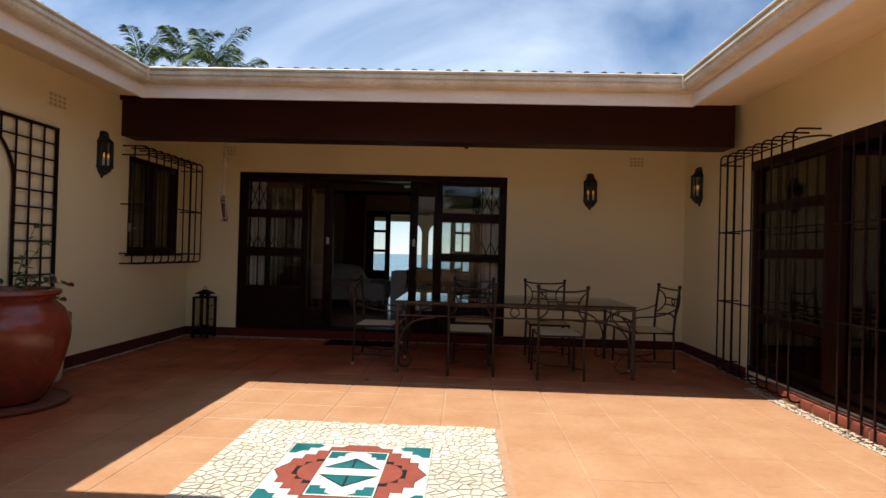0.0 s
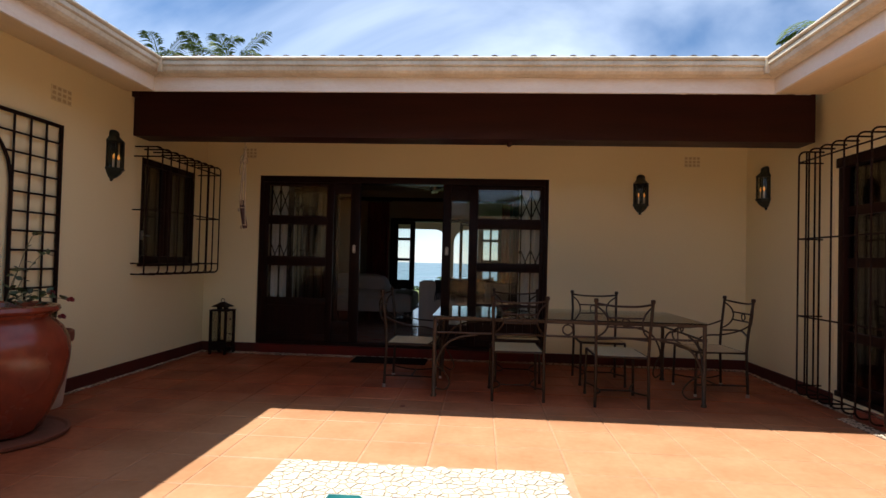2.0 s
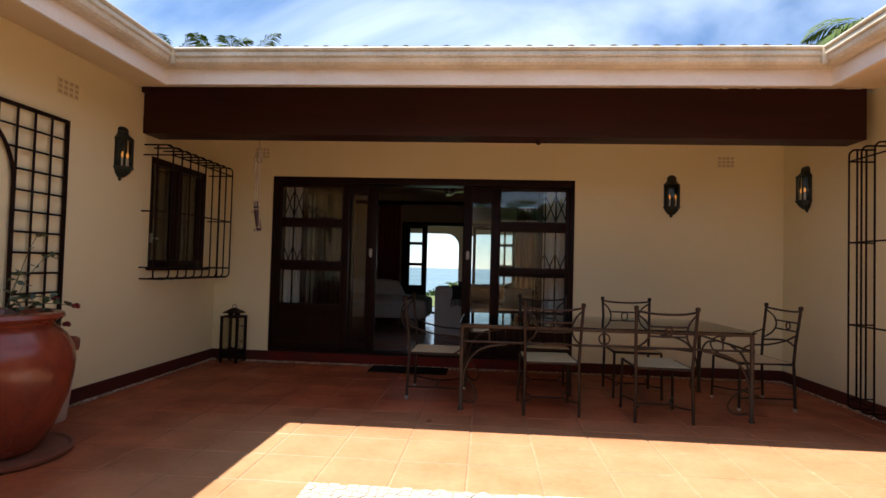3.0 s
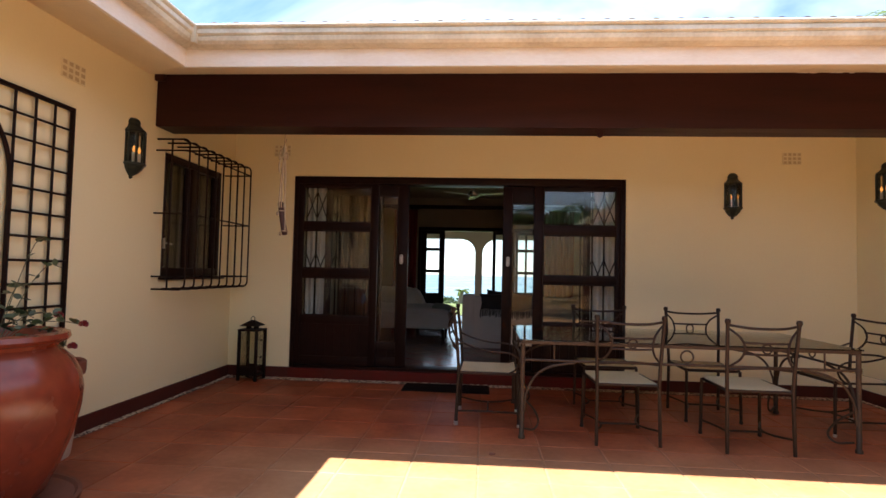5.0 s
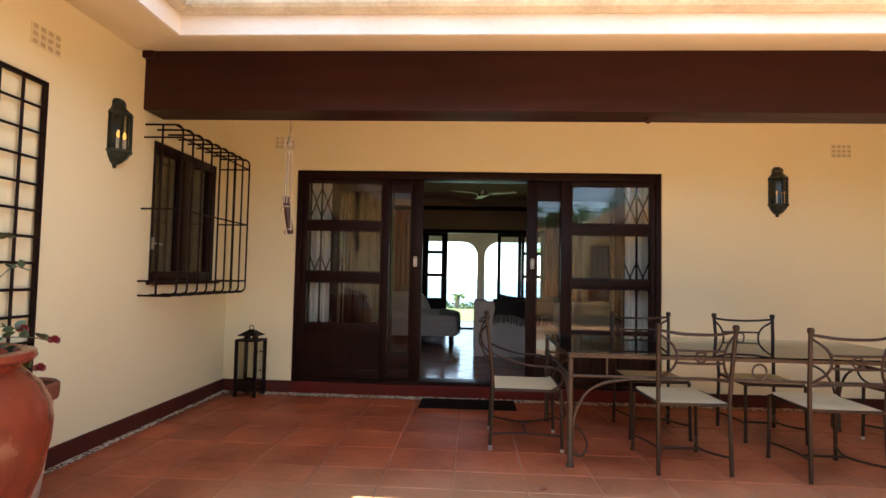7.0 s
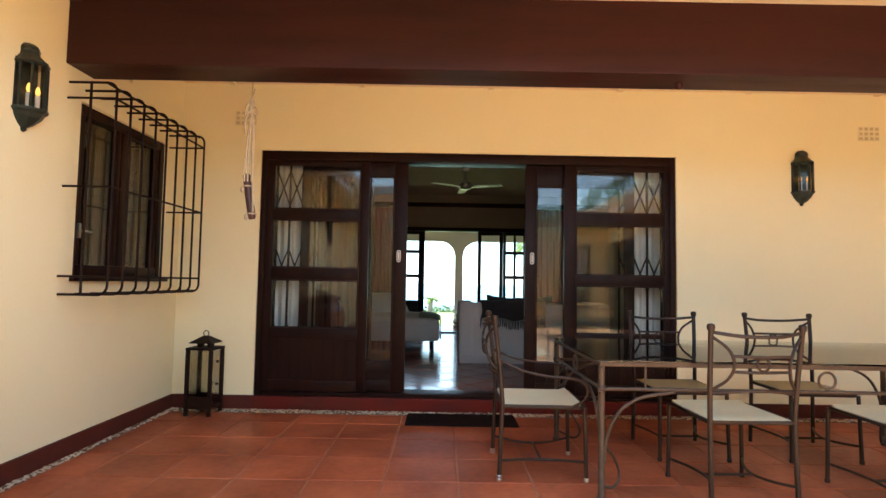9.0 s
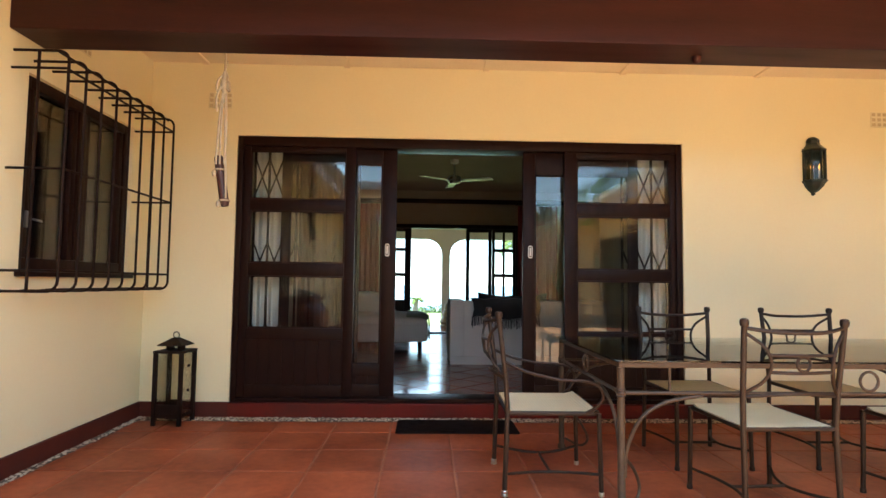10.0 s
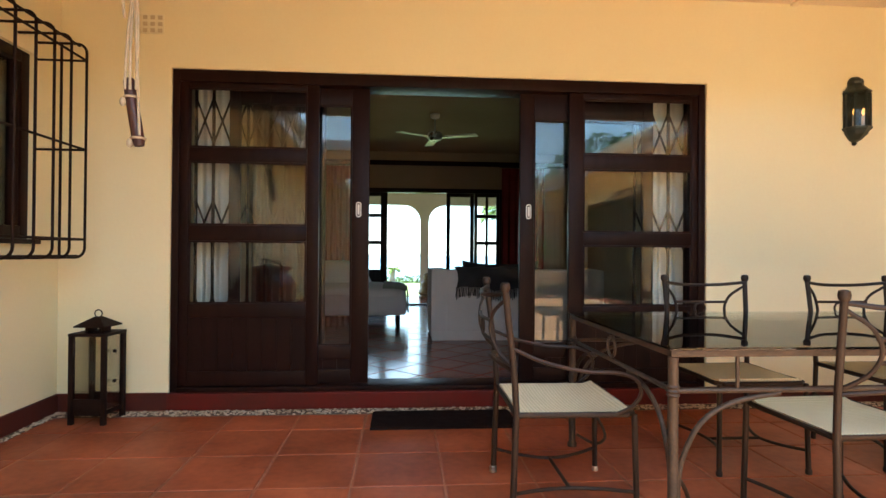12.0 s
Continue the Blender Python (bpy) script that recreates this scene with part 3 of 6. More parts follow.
def leaf(name, x0, x1, y, z0, z1, sl, sr, panes, label, thick=0.045, boards=True):
    """A framed door leaf: stiles, rails between panes and a boarded lower panel. panes: (z0, z1) from the top."""
    d = thing(name, 0, 0, 0, 0, label, "door", "sliding door leaves", "structure")
    ya, yb = y - thick / 2, y + thick / 2
    rail(d, "stile", (x0, x0 + sl, ya, yb, z0, z1))
    rail(d, "stile", (x1 - sr, x1, ya, yb, z0, z1))
    xa, xb = x0 + sl, x1 - sr
    edges = [z1] + [z for p in panes for z in (p[1], p[0])]
    for i in range(0, len(edges), 2):
        zt, zb = edges[i], edges[i + 1] if i + 1 < len(edges) else edges[-1]
        if i + 1 < len(edges):
            rail(d, "cross_rail", (xa, xb, ya + 0.002, yb - 0.002, zb, zt))
    low = panes[-1][0]
    rail(d, "cross_rail", (xa, xb, ya + 0.002, yb - 0.002, low - 0.10, low))
    rail(d, "bottom_rail", (xa, xb, ya + 0.002, yb - 0.002, z0, z0 + 0.10))
    n = max(1, round((xb - xa) / 0.10))
    w = (xb - xa) / n
    for k in range(n):
        part("board", boxes([(xa + k * w + 0.0006, xa + (k + 1) * w - 0.0006, y - 0.010, y + 0.010, z0 + 0.10, low - 0.10)], 0.0012), M_WOOD, d, smooth=False)
    for p in panes:
        pane(d, xa, xb, p[0], p[1], y)
        for bx in ((xa, xa + 0.012), (xb - 0.012, xb)):
            rail(d, "glazing_bead", (bx[0], bx[1], ya + 0.004, ya + 0.016, p[0], p[1]), bevel=0.003)
        for bz in ((p[0], p[0] + 0.012), (p[1] - 0.012, p[1])):
            rail(d, "glazing_bead", (xa, xb, ya + 0.005, ya + 0.015, bz[0], bz[1]), bevel=0.003)
    return d


def stadium(x, z0, z1, r, ya, yb):
    """A flat plate with half-round ends, standing in the plane of a door."""
    pts = [(x + r * math.cos(radians(a)), z1 - r + r * math.sin(radians(a))) for a in range(0, 181, 20)]
    pts += [(x + r * math.cos(radians(a)), z0 + r + r * math.sin(radians(a))) for a in range(180, 361, 20)]
    bm = prism(pts, 0, 1)
    for v in bm.verts:
        v.co = (v.co.x, yb + (ya - yb) * v.co.z, v.co.y)
    return bm


DY = YN + 0.055
door_frame = thing("door_frame", 0, 0, 0, 0, "dark stained timber frame of the wide veranda doors", "door frame", "", "structure")
rail(door_frame, "jamb", (DX0, DX0 + 0.05, YN + 0.018, YN + 0.235, DZ0, DZ1))
rail(door_frame, "jamb", (DX1 - 0.05, DX1, YN + 0.018, YN + 0.235, DZ0, DZ1))
rail(door_frame, "head", (DX0 + 0.05, DX1 - 0.05, YN + 0.018, YN + 0.235, 2.277, DZ1))
rail(door_frame, "sill", (DX0 + 0.05, DX1 - 0.05, YN - 0.006, YN + 0.24, DZ0, 0.148))
P3 = [(1.82, 2.235), (1.275, 1.72), (0.725, 1.165)]
P3R = [(1.825, 2.23), (1.25, 1.715), (0.71, 1.155)]
leaf("door_1", DX0 + 0.05, -2.262, DY, 0.15, 2.275, 0.06, 0.085, P3, "dark stained fixed door leaf with three panes over boards")
leaf("door_2", -0.452, DX1 - 0.05, DY, 0.15, 2.275, 0.108, 0.045, P3R, "dark stained fixed door leaf with three panes over boards")
slide_l = leaf("door_3", -2.90, -1.91, DY + 0.055, 0.15, 2.275, 0.07, 0.125, [(0.42, 2.15)], "dark stained sliding leaf pushed open, one tall pane")
slide_r = leaf("door_4", -0.805, 0.20, DY + 0.055, 0.15, 2.275, 0.105, 0.07, [(0.42, 2.08)], "dark stained sliding leaf pushed open, one tall pane")
for d, x in ((slide_l, -1.985), (slide_r, -0.74)):
    y = DY + 0.055 - 0.0225
    h = part("lock_plate", stadium(x, 1.345, 1.455, 0.019, y - 0.005, y), M_WHITE, d, "cream oval flush pull with a dark slot")
    # slot is a dark plate standing proud of the pull, no recess
    sl_ = part("slot", stadium(x, 1.353, 1.447, 0.0125, y - 0.0065, y - 0.0052), M_DARK, h)
    part("pull", stadium(x, 1.362, 1.438, 0.0075, y - 0.0085, y - 0.0067), M_WHITE, h)


# ---- folding security gates behind the glass ----
def security_gate(x0, x1, y):
    g = thing("security_gate", 0, 0, 0, 0, "folded dark steel lattice security gate behind the doors", "security gate", "security gates")
    n = max(2, round((x1 - x0) / 0.115))
    w = (x1 - x0) / n
    for k in range(n + 1):
        x = x0 + k * w
        part("upright", boxes([(x - 0.010, x + 0.010, y - 0.008, y + 0.008, 0.15, 2.26)], 0.002), M_IRON, g)
    for z in (0.42, 1.12, 1.86):
        for k in range(n):
            xa, xb = x0 + k * w, x0 + (k + 1) * w
            part("lattice_strap", bar([(xa, y - 0.012, z), (xb, y - 0.012, z + 0.33)], 0.008, 6), M_IRON, g)
            part("lattice_strap", bar([(xb, y + 0.012, z), (xa, y + 0.012, z + 0.33)], 0.008, 6), M_IRON, g)
    return g


security_gate(-3.16, -2.30, 8.105)
security_gate(0.10, 0.50, 8.105)


def curtain(x0, x1, y, z0, z1, mat, label, name="curtain", group="", waves=5, depth=0.035):
    bm = bmesh.new()
    n = waves * 10
    rows = []
    for zi in range(9):
        z = z0 + (z1 - z0) * zi / 8
        amp = depth * (0.75 + 0.25 * math.sin(zi * 0.6))
        rows.append([[bm.verts.new((x0 + (x1 - x0) * k / n, y + off + amp * math.sin(6.283 * waves * k / n) + 0.3 * amp * math.sin(2.7 * k / 10 + zi * 0.15), z)) for k in range(n + 1)] for off in (-0.002, 0.002)])
    for a, b in zip(rows, rows[1:]):
        for s in (0, 1):
            for k in range(n):
                bm.faces.new((a[s][k], a[s][k + 1], b[s][k + 1], b[s][k]))
    for a, b in zip(rows, rows[1:]):
        for k in (0, n):
            bm.faces.new((a[0][k], a[1][k], b[1][k], b[0][k]))
    for r in (rows[0], rows[-1]):
        for k in range(n):
            bm.faces.new((r[0][k], r[0][k + 1], r[1][k + 1], r[1][k]))
    c = thing(name, 0, 0, 0, 0, label, "curtain", group)
    part("cloth", bm, mat, c)
    part("curtain_rod", bar([(x0 - 0.05, y, z1 + 0.02), (x1 + 0.05, y, z1 + 0.02)], 0.012), M_WOOD, c)
    return c


curtain(-3.19, -2.87, 8.215, 0.16, 2.36, M_CURTAIN, "pale linen curtain drawn aside behind the doors", group="curtains at the veranda doors", waves=3)
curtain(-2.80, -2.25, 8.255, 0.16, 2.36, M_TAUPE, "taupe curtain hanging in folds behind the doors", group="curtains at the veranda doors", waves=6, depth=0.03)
curtain(0.22, 0.58, 8.215, 0.16, 2.36, M_CURTAIN, "pale linen curtain drawn aside behind the doors", group="curtains at the veranda doors", waves=3)


# ---- barred window ----
win = thing("window_1", 0, 0, 0, 0, "dark stained casement window with closed panes", "window", "", "structure")
xa, xb = XW - 0.11, XW - 0.03
rail(win, "window_frame", (xa, xb, WY0, WY0 + 0.07, WZ0 + 0.02, WZ1))
rail(win, "window_frame", (xa, xb, WY1 - 0.07, WY1, WZ0 + 0.02, WZ1))
rail(win, "window_frame", (xa, xb, WY0 + 0.07, WY1 - 0.07, WZ1 - 0.07, WZ1))
rail(win, "window_frame", (xa, xb, WY0 + 0.07, WY1 - 0.07, WZ0 + 0.02, WZ0 + 0.10))
ym = (WY0 + WY1) / 2
rail(win, "mullion", (xa, xb, ym - 0.045, ym + 0.045, WZ0 + 0.10, WZ1 - 0.07))
for y0, y1 in ((WY0 + 0.07, ym - 0.045), (ym + 0.045, WY1 - 0.07)):
    s = rail(win, "sash", (xa + 0.02, xb - 0.012, y0, y0 + 0.05, WZ0 + 0.10, WZ1 - 0.07))
    rail(win, "sash", (xa + 0.02, xb - 0.012, y1 - 0.05, y1, WZ0 + 0.10, WZ1 - 0.07))
    p = part("pane", boxes([(xa + 0.035, xa + 0.041, y0 + 0.05, y1 - 0.05, WZ0 + 0.10, WZ1 - 0.07)]), M_GLASS, win, "dark window pane", smooth=False)
    p.visible_shadow = False
rail(win, "sill", (XW - 0.12, XW + 0.035, WY0 - 0.03, WY1 + 0.03, WZ0 - 0.012, WZ0 + 0.018))
h = part("latch", boxes([(xb - 0.012, xb + 0.004, WY0 + 0.085, WY0 + 0.11, 1.42, 1.52)], 0.003), M_STEEL, win, "steel casement latch")
part("lever", bar([(xb + 0.004, WY0 + 0.097, 1.47), (xb + 0.03, WY0 + 0.10, 1.47), (xb + 0.035, WY0 + 0.17, 1.465)], 0.006), M_STEEL, h)
wc = thing("window_blind", 0, 0, 0, 0, "pale curtain hanging behind the barred window", "curtain")
part("cloth", boxes([(XW - 0.19 + 0.012 * (k % 2), XW - 0.18 + 0.012 * (k % 2), WY0 + 0.62 + k * 0.045, WY0 + 0.665 + k * 0.045, WZ0, WZ1) for k in range(9)], 0.003), M_CURTAIN, wc)


def window_cage():
    """Basket of round bars in front of the casement."""
    g = thing("window_cage", 0, 0, 0, 0, "black iron burglar bars bowed out over the window", "burglar bars")
    xf, y0, y1, zb, zt, r = XW + 0.31, 6.33, 7.68, 1.045, 2.41, 0.0085
    n = 9
    for k in range(n):
        y = y0 + 0.01 + (y1 - y0 - 0.02) * k / (n - 1)
        pts = [(XW, y, zt)] + arc((xf - 0.06, y, zt - 0.06), 0.06, 90, 0, 5) + arc((xf - 0.06, y, zb + 0.06), 0.06, 0, -90, 5) + [(XW, y, zb)]
        part("bar", bar(pts, r), M_IRON, g)
    for z in (zt - 0.105, (zt + zb) / 2 + 0.005, zb + 0.115):
        pts = [(XW, y0, z), (xf - 0.004, y0, z), (xf - 0.004, y1, z), (XW, y1, z)]
        for a, b in zip(pts, pts[1:]):
            part("cross_bar", bar([a, b], r * 0.9), M_IRON, g)
    for x in (XW + 0.15,):
        for y in (y0, y1):
            part("bar", bar([(x, y, zb), (x, y, zt)], r), M_IRON, g)
    for z in (zt - 0.01, zb + 0.01):
        part("cross_bar", bar([(xf - 0.05, y0, z), (xf - 0.05, y1, z)], r * 0.9), M_IRON, g)
    return g


window_cage()


# ---- barred sliding doors of the east wing ----
def east_door(name, y0, y1):
    """Sliding doors in the east wall between y0 and y1."""
    d = thing(name, 0, 0, 0, 0, "dark stained sliding doors with tall panes behind bars", "door", "barred sliding doors", "structure")
    a, b = XE + 0.06, XE + 0.12
    rail(d, "head", (XE + 0.005, XE + 0.16, y0, y1, EZ1 - 0.09, EZ1))
    rail(d, "sill", (XE + 0.005, XE + 0.16, y0, y1, EZ0, EZ0 + 0.05))
    s1, s2 = y0 + 0.98, y1 - 1.43
    for y, w in ((y0, 0.08), (s1, 0.08), (s2, 0.22), (y1 - 0.08, 0.08)):
        rail(d, "stile", (a - 0.03, b, y, y + w, EZ0 + 0.05, EZ1 - 0.09))
    for p0, p1, bars in ((y0 + 0.08, s1, (EZ0 + 0.05,)), (s1 + 0.08, s2, (EZ0 + 0.05,)), (s2 + 0.22, y1 - 0.08, (EZ0 + 0.05, 0.62, 1.30, 1.78))):
        for z in bars:
            rail(d, "cross_rail", (a, b - 0.01, p0, p1, z, z + 0.09))
        p = part("pane", boxes([(a + 0.02, a + 0.026, p0, p1, EZ0 + 0.14, EZ1 - 0.09)]), M_GLASS, d, "dark tall pane", smooth=False)
        p.visible_shadow = False
    return d


east_door("door_5", EY0, EY1)
east_door("door_9", -1.95, 1.30)
for south in (2.90, -1.95):
    ec = thing("east_curtain", XE + 0.24, south, 0, 0, "dull linen curtain behind the barred doors", "curtain", "curtains behind the barred doors")
    part("cloth", boxes([(0.012 * (k % 2), 0.012 * (k % 2) + 0.01, 0.05 + 0.05 * k, 0.10 + 0.05 * k, 0.12, 2.25) for k in range(30 if south > 0 else 62)], 0.003), M_CURTAIN, ec)


def door_cage(top):
    """Bars in front of a pair of sliding doors; top is the y of the first bar, the rest run south from it."""
    g = thing("door_cage", 0, top, 0, 0, "tall black iron burglar bars over the sliding doors", "burglar bars", "burglar bars at the doors")
    xf, zb, zt, r, end = XE - 0.235, 0.055, 2.43, 0.0085, -3.43
    for k in range(9):
        y = -0.172 * k
        pts = [(XE, y, zt)] + arc((xf + 0.06, y, zt - 0.06), 0.06, 90, 180, 5) + arc((xf + 0.06, y, zb + 0.06), 0.06, 180, 270, 5) + [(XE, y, zb)]
        part("bar", bar(pts, r), M_IRON, g)
    for k in range(11):
        y = -2.01 - 0.132 * k
        part("bar", bar([(xf, y, zb), (xf, y, zt - 0.19)], r), M_IRON, g)
    for z, stop in ((zt - 0.11, -1.38), (1.57, end), (0.82, end), (zb + 0.09, end)):
        part("cross_bar", bar([(XE, 0.01, z), (xf + 0.003, 0.01, z), (xf + 0.003, stop, z)], r * 0.9), M_IRON, g)
    for x in (XE - 0.08, XE - 0.16):
        part("bar", bar([(x, 0.005, zb + 0.09), (x, 0.005, zt)], r), M_IRON, g)
    part("cross_bar", bar(bend([(xf, -1.38, zt - 0.11), (xf + 0.02, -1.47, zt - 0.10), (XE - 0.10, -1.51, zt - 0.09), (XE, -1.51, zt - 0.09)]), r), M_IRON, g)
    return g


door_cage(6.33)
door_cage(1.48)


# ---- wall lanterns ----
def wall_lamp(x, y, z, rz, label):
    """Half lantern; its back lies in the plane y = 0 and it faces -y."""
    w = thing("wall_lamp", x, y, z, rz, label, "wall lamp", "coach lanterns on the walls")
    out = [(-0.082, 0), (-0.086, -0.035), (-0.060, -0.085), (0.0, -0.115), (0.060, -0.085), (0.086, -0.035), (0.082, 0)]

    def shell(levels, name, mat, label=""):
        bm = bmesh.new()
        rings = [[bm.verts.new((px * s, py * s, pz)) for px, py in out] for s, pz in levels]
        for a, b in zip(rings, rings[1:]):
            for k in range(7):
                bm.faces.new((a[k], a[(k + 1) % 7], b[(k + 1) % 7], b[k]))
        bm.faces.new(rings[0])
        bm.faces.new(rings[-1][::-1])
        return part(name, bm, mat, w, label, smooth=False)

    shell([(0.10, -0.262), (0.22, -0.25), (0.18, -0.240), (0.50, -0.222), (0.86, -0.185), (0.98, -0.160), (1.14, -0.148), (1.16, -0.135), (1.0, -0.130)], "base_cup", M_GREENIRON)
    shell([(1.0, 0.118), (1.12, 0.125), (1.10, 0.135), (0.88, 0.155), (0.66, 0.180), (0.60, 0.200), (0.64, 0.210), (0.56, 0.232), (0.34, 0.250), (0.06, 0.256)], "hood", M_GREENIRON)
    part("back_plate", boxes([(-0.088, 0.088, -0.008, -0.001, -0.15, 0.15)], 0.003), M_GREENIRON, w)
    for px, py in out[1:6]:
        part("post", boxes([(px - 0.007, px + 0.007, py - 0.007, py + 0.007, -0.13, 0.118)], 0.002), M_GREENIRON, w)
    g = shell([(0.955, -0.129), (0.955, 0.117)], "glass", M_LAMPGLASS, "clear lantern glass")
    g.visible_shadow = False
    for s in (-1, 1):
        c = part("candle", lathe([(0.014, -0.128), (0.014, -0.045), (0.010, -0.044)], 12, s * 0.036, -0.05), M_WHITE, w, "white candle tube")
        part("bulb", lathe([(0.006, -0.044), (0.012, -0.030), (0.013, -0.018), (0.008, 0.002), (0.002, 0.014)], 12, s * 0.036, -0.05), M_BULB, c, "lit candle bulb")
    return w


wall_lamp(XW, 5.965, 2.245, 90, "dark green cast-iron wall lantern with two lit bulbs")
wall_lamp(1.73, YN, 2.185, 0, "dark green cast-iron wall lantern beside the doors")
wall_lamp(XE, 7.43, 2.225, -90, "dark green cast-iron wall lantern near the corner")


# ---- air bricks ----
def air_brick(x, y, z, rz, w=0.20, hgt=0.135, nx=4, nz=3):
    a = thing("air_brick", x, y, z, rz, "painted clay air brick with rows of holes", "air vent", "air bricks in the walls")
    part("plate", boxes([(-w / 2, w / 2, -0.006, -0.0005, -hgt / 2, hgt / 2)], 0.002), M_VENT, a)
    for i in range(nx):
        for j in range(nz):
            cx, cz = -w / 2 + w * (i + 0.5) / nx, -hgt / 2 + hgt * (j + 0.5) / nz
            # raised square in a darker tone, painting the shade inside a hole
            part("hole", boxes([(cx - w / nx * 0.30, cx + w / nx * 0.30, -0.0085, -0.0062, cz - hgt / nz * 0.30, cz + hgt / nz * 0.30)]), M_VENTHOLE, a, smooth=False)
    return a


air_brick(-3.42, YN, 2.655, 0)
air_brick(2.37, YN, 2.61, 0)
air_brick(XW, 5.27, 2.64, 90, 0.24)
air_brick(XW, 6.95, 2.72, 90)


# ---- hanging baton ----
chime = thing("hanging_baton", -2.918, 6.63, 0, 0, "dark wooden baton slung from a pale knotted rope", "rope ornament")
part("rope", bar(bend([(0.004, 0, 2.98), (0.004, 0, 2.70), (-0.004, 0, 2.42)]), 0.005), M_ROPE, chime)
part("knot", lathe([(0.012, 2.28), (0.024, 2.31), (0.028, 2.34), (0.018, 2.37), (0.022, 2.39), (0.006, 2.43)], 12), M_ROPE, chime)
part("loop", bar(bend([(0.0, -0.01, 2.40), (-0.034, -0.02, 2.36), (-0.040, -0.02, 2.29), (-0.012, -0.02, 2.31), (0.030, -0.02, 2.35), (0.038, -0.02, 2.29), (0.0, -0.01, 2.32)]), 0.006), M_ROPE, chime)
part("rope_tail", bar(bend([(-0.018, -0.02, 2.32), (-0.040, -0.024, 2.24), (-0.034, -0.024, 2.16)]), 0.0065), M_ROPE, chime)
part("rope_tail", bar(bend([(0.0, -0.01, 2.42), (0.014, -0.02, 2.45), (0.020, -0.02, 2.48)]), 0.0045), M_ROPE, chime)
for s, tx, tz in ((-1, -0.028, 1.83), (1, 0.022, 1.83), (-0.4, -0.004, 1.83), (0.6, 0.040, 1.62)):
    part("rope", bar(bend([(0.008 * s, 0, 2.30), (0.020 * s, -0.010, 2.15), (0.020 * s + 0.2 * tx, -0.020, 2.0), (tx, -0.028, tz)]), 0.0065), M_ROPE, chime)
part("baton", bar(bend([(-0.022, 0, 1.888), (-0.012, 0, 1.81), (0.006, 0, 1.70), (0.028, 0, 1.575)]), [0.018] + [0.027] * 17 + [0.021], 14), M_CHIMEWOOD, chime)
for z, x in ((1.80, -0.010), (1.610, 0.022)):
    part("lashing", bar(arc((x, 0, z), 0.030, 0, 360, 16, "xy")[:-1], 0.006, 6, True), M_ROPE, chime)
    part("rope_end", lathe([(0.004, z - 0.046), (0.013, z - 0.036), (0.015, z - 0.022), (0.008, z - 0.006)], 10, x - 0.030, -0.018), M_ROPE, chime)


# ---- floor lantern ----
def floor_lantern(x, y, rz):
    a = thing("floor_lantern", x, y, 0, rz, "black metal candle lantern standing on the tiles", "lantern")
    s, zt = 0.102, 0.55
    for sx in (-1, 1):
        for sy in (-1, 1):
            part("post", boxes([(sx * s - 0.014, sx * s + 0.014, sy * s - 0.014, sy * s + 0.014, 0, zt)], 0.002), M_IRON, a)
    part("base", boxes([(-s, s, -s, s, 0.055, 0.085)], 0.003), M_IRON, a)
    for sy in (-1, 1):
        part("skirt", boxes([(-s, s, sy * s - 0.005, sy * s + 0.005, 0.085, 0.16)], 0.002), M_IRON, a)
    part("top_plate", boxes([(-s - 0.016, s + 0.016, -s - 0.016, s + 0.016, zt, zt + 0.02)], 0.004), M_IRON, a)
    for sx in (-1, 1):
        part("chimney", boxes([(sx * 0.045 - 0.008, sx * 0.045 + 0.008, -0.05, 0.05, zt + 0.02, zt + 0.06)], 0.002), M_IRON, a)
    bm = bmesh.new()
    lo = [bm.verts.new((sx * 0.098, sy * 0.098, zt + 0.055)) for sx, sy in ((-1, -1), (1, -1), (1, 1), (-1, 1))]
    mid = [bm.verts.new((sx * 0.098, sy * 0.098, zt + 0.063)) for sx, sy in ((-1, -1), (1, -1), (1, 1), (-1, 1))]
    hi = [bm.verts.new((sx * 0.02, sy * 0.02, zt + 0.115)) for sx, sy in ((-1, -1), (1, -1), (1, 1), (-1, 1))]
    for p, q in ((lo, mid), (mid, hi)):
        for k in range(4):
            bm.faces.new((p[k], p[(k + 1) % 4], q[(k + 1) % 4], q[k]))
    bm.faces.new(lo[::-1])
    bm.faces.new(hi)
    part("roof", bm, M_IRON, a, smooth=False)
    part("ring", bar(arc((0, 0, zt + 0.135), 0.024, 0, 360, 18)[:-1], 0.004, 6, True), M_IRON, a)
    for k in range(4):
        m = Matrix.Rotation(k * math.pi / 2, 4, "Z")
        g = part("glass", box(bmesh.new(), -s + 0.014, s - 0.014, -s - 0.002, -s + 0.002, 0.085, zt, m=m), M_LAMPGLASS, a, "clear lantern glass", smooth=False)
        g.visible_shadow = False
    for zc in (0.25, 0.44):
        part("catch", boxes([(s + 0.01, s + 0.025, -0.03, -0.01, zc, zc + 0.02)], 0.002), M_IRON, a)
    return a


floor_lantern(-3.615, 7.70, -5)


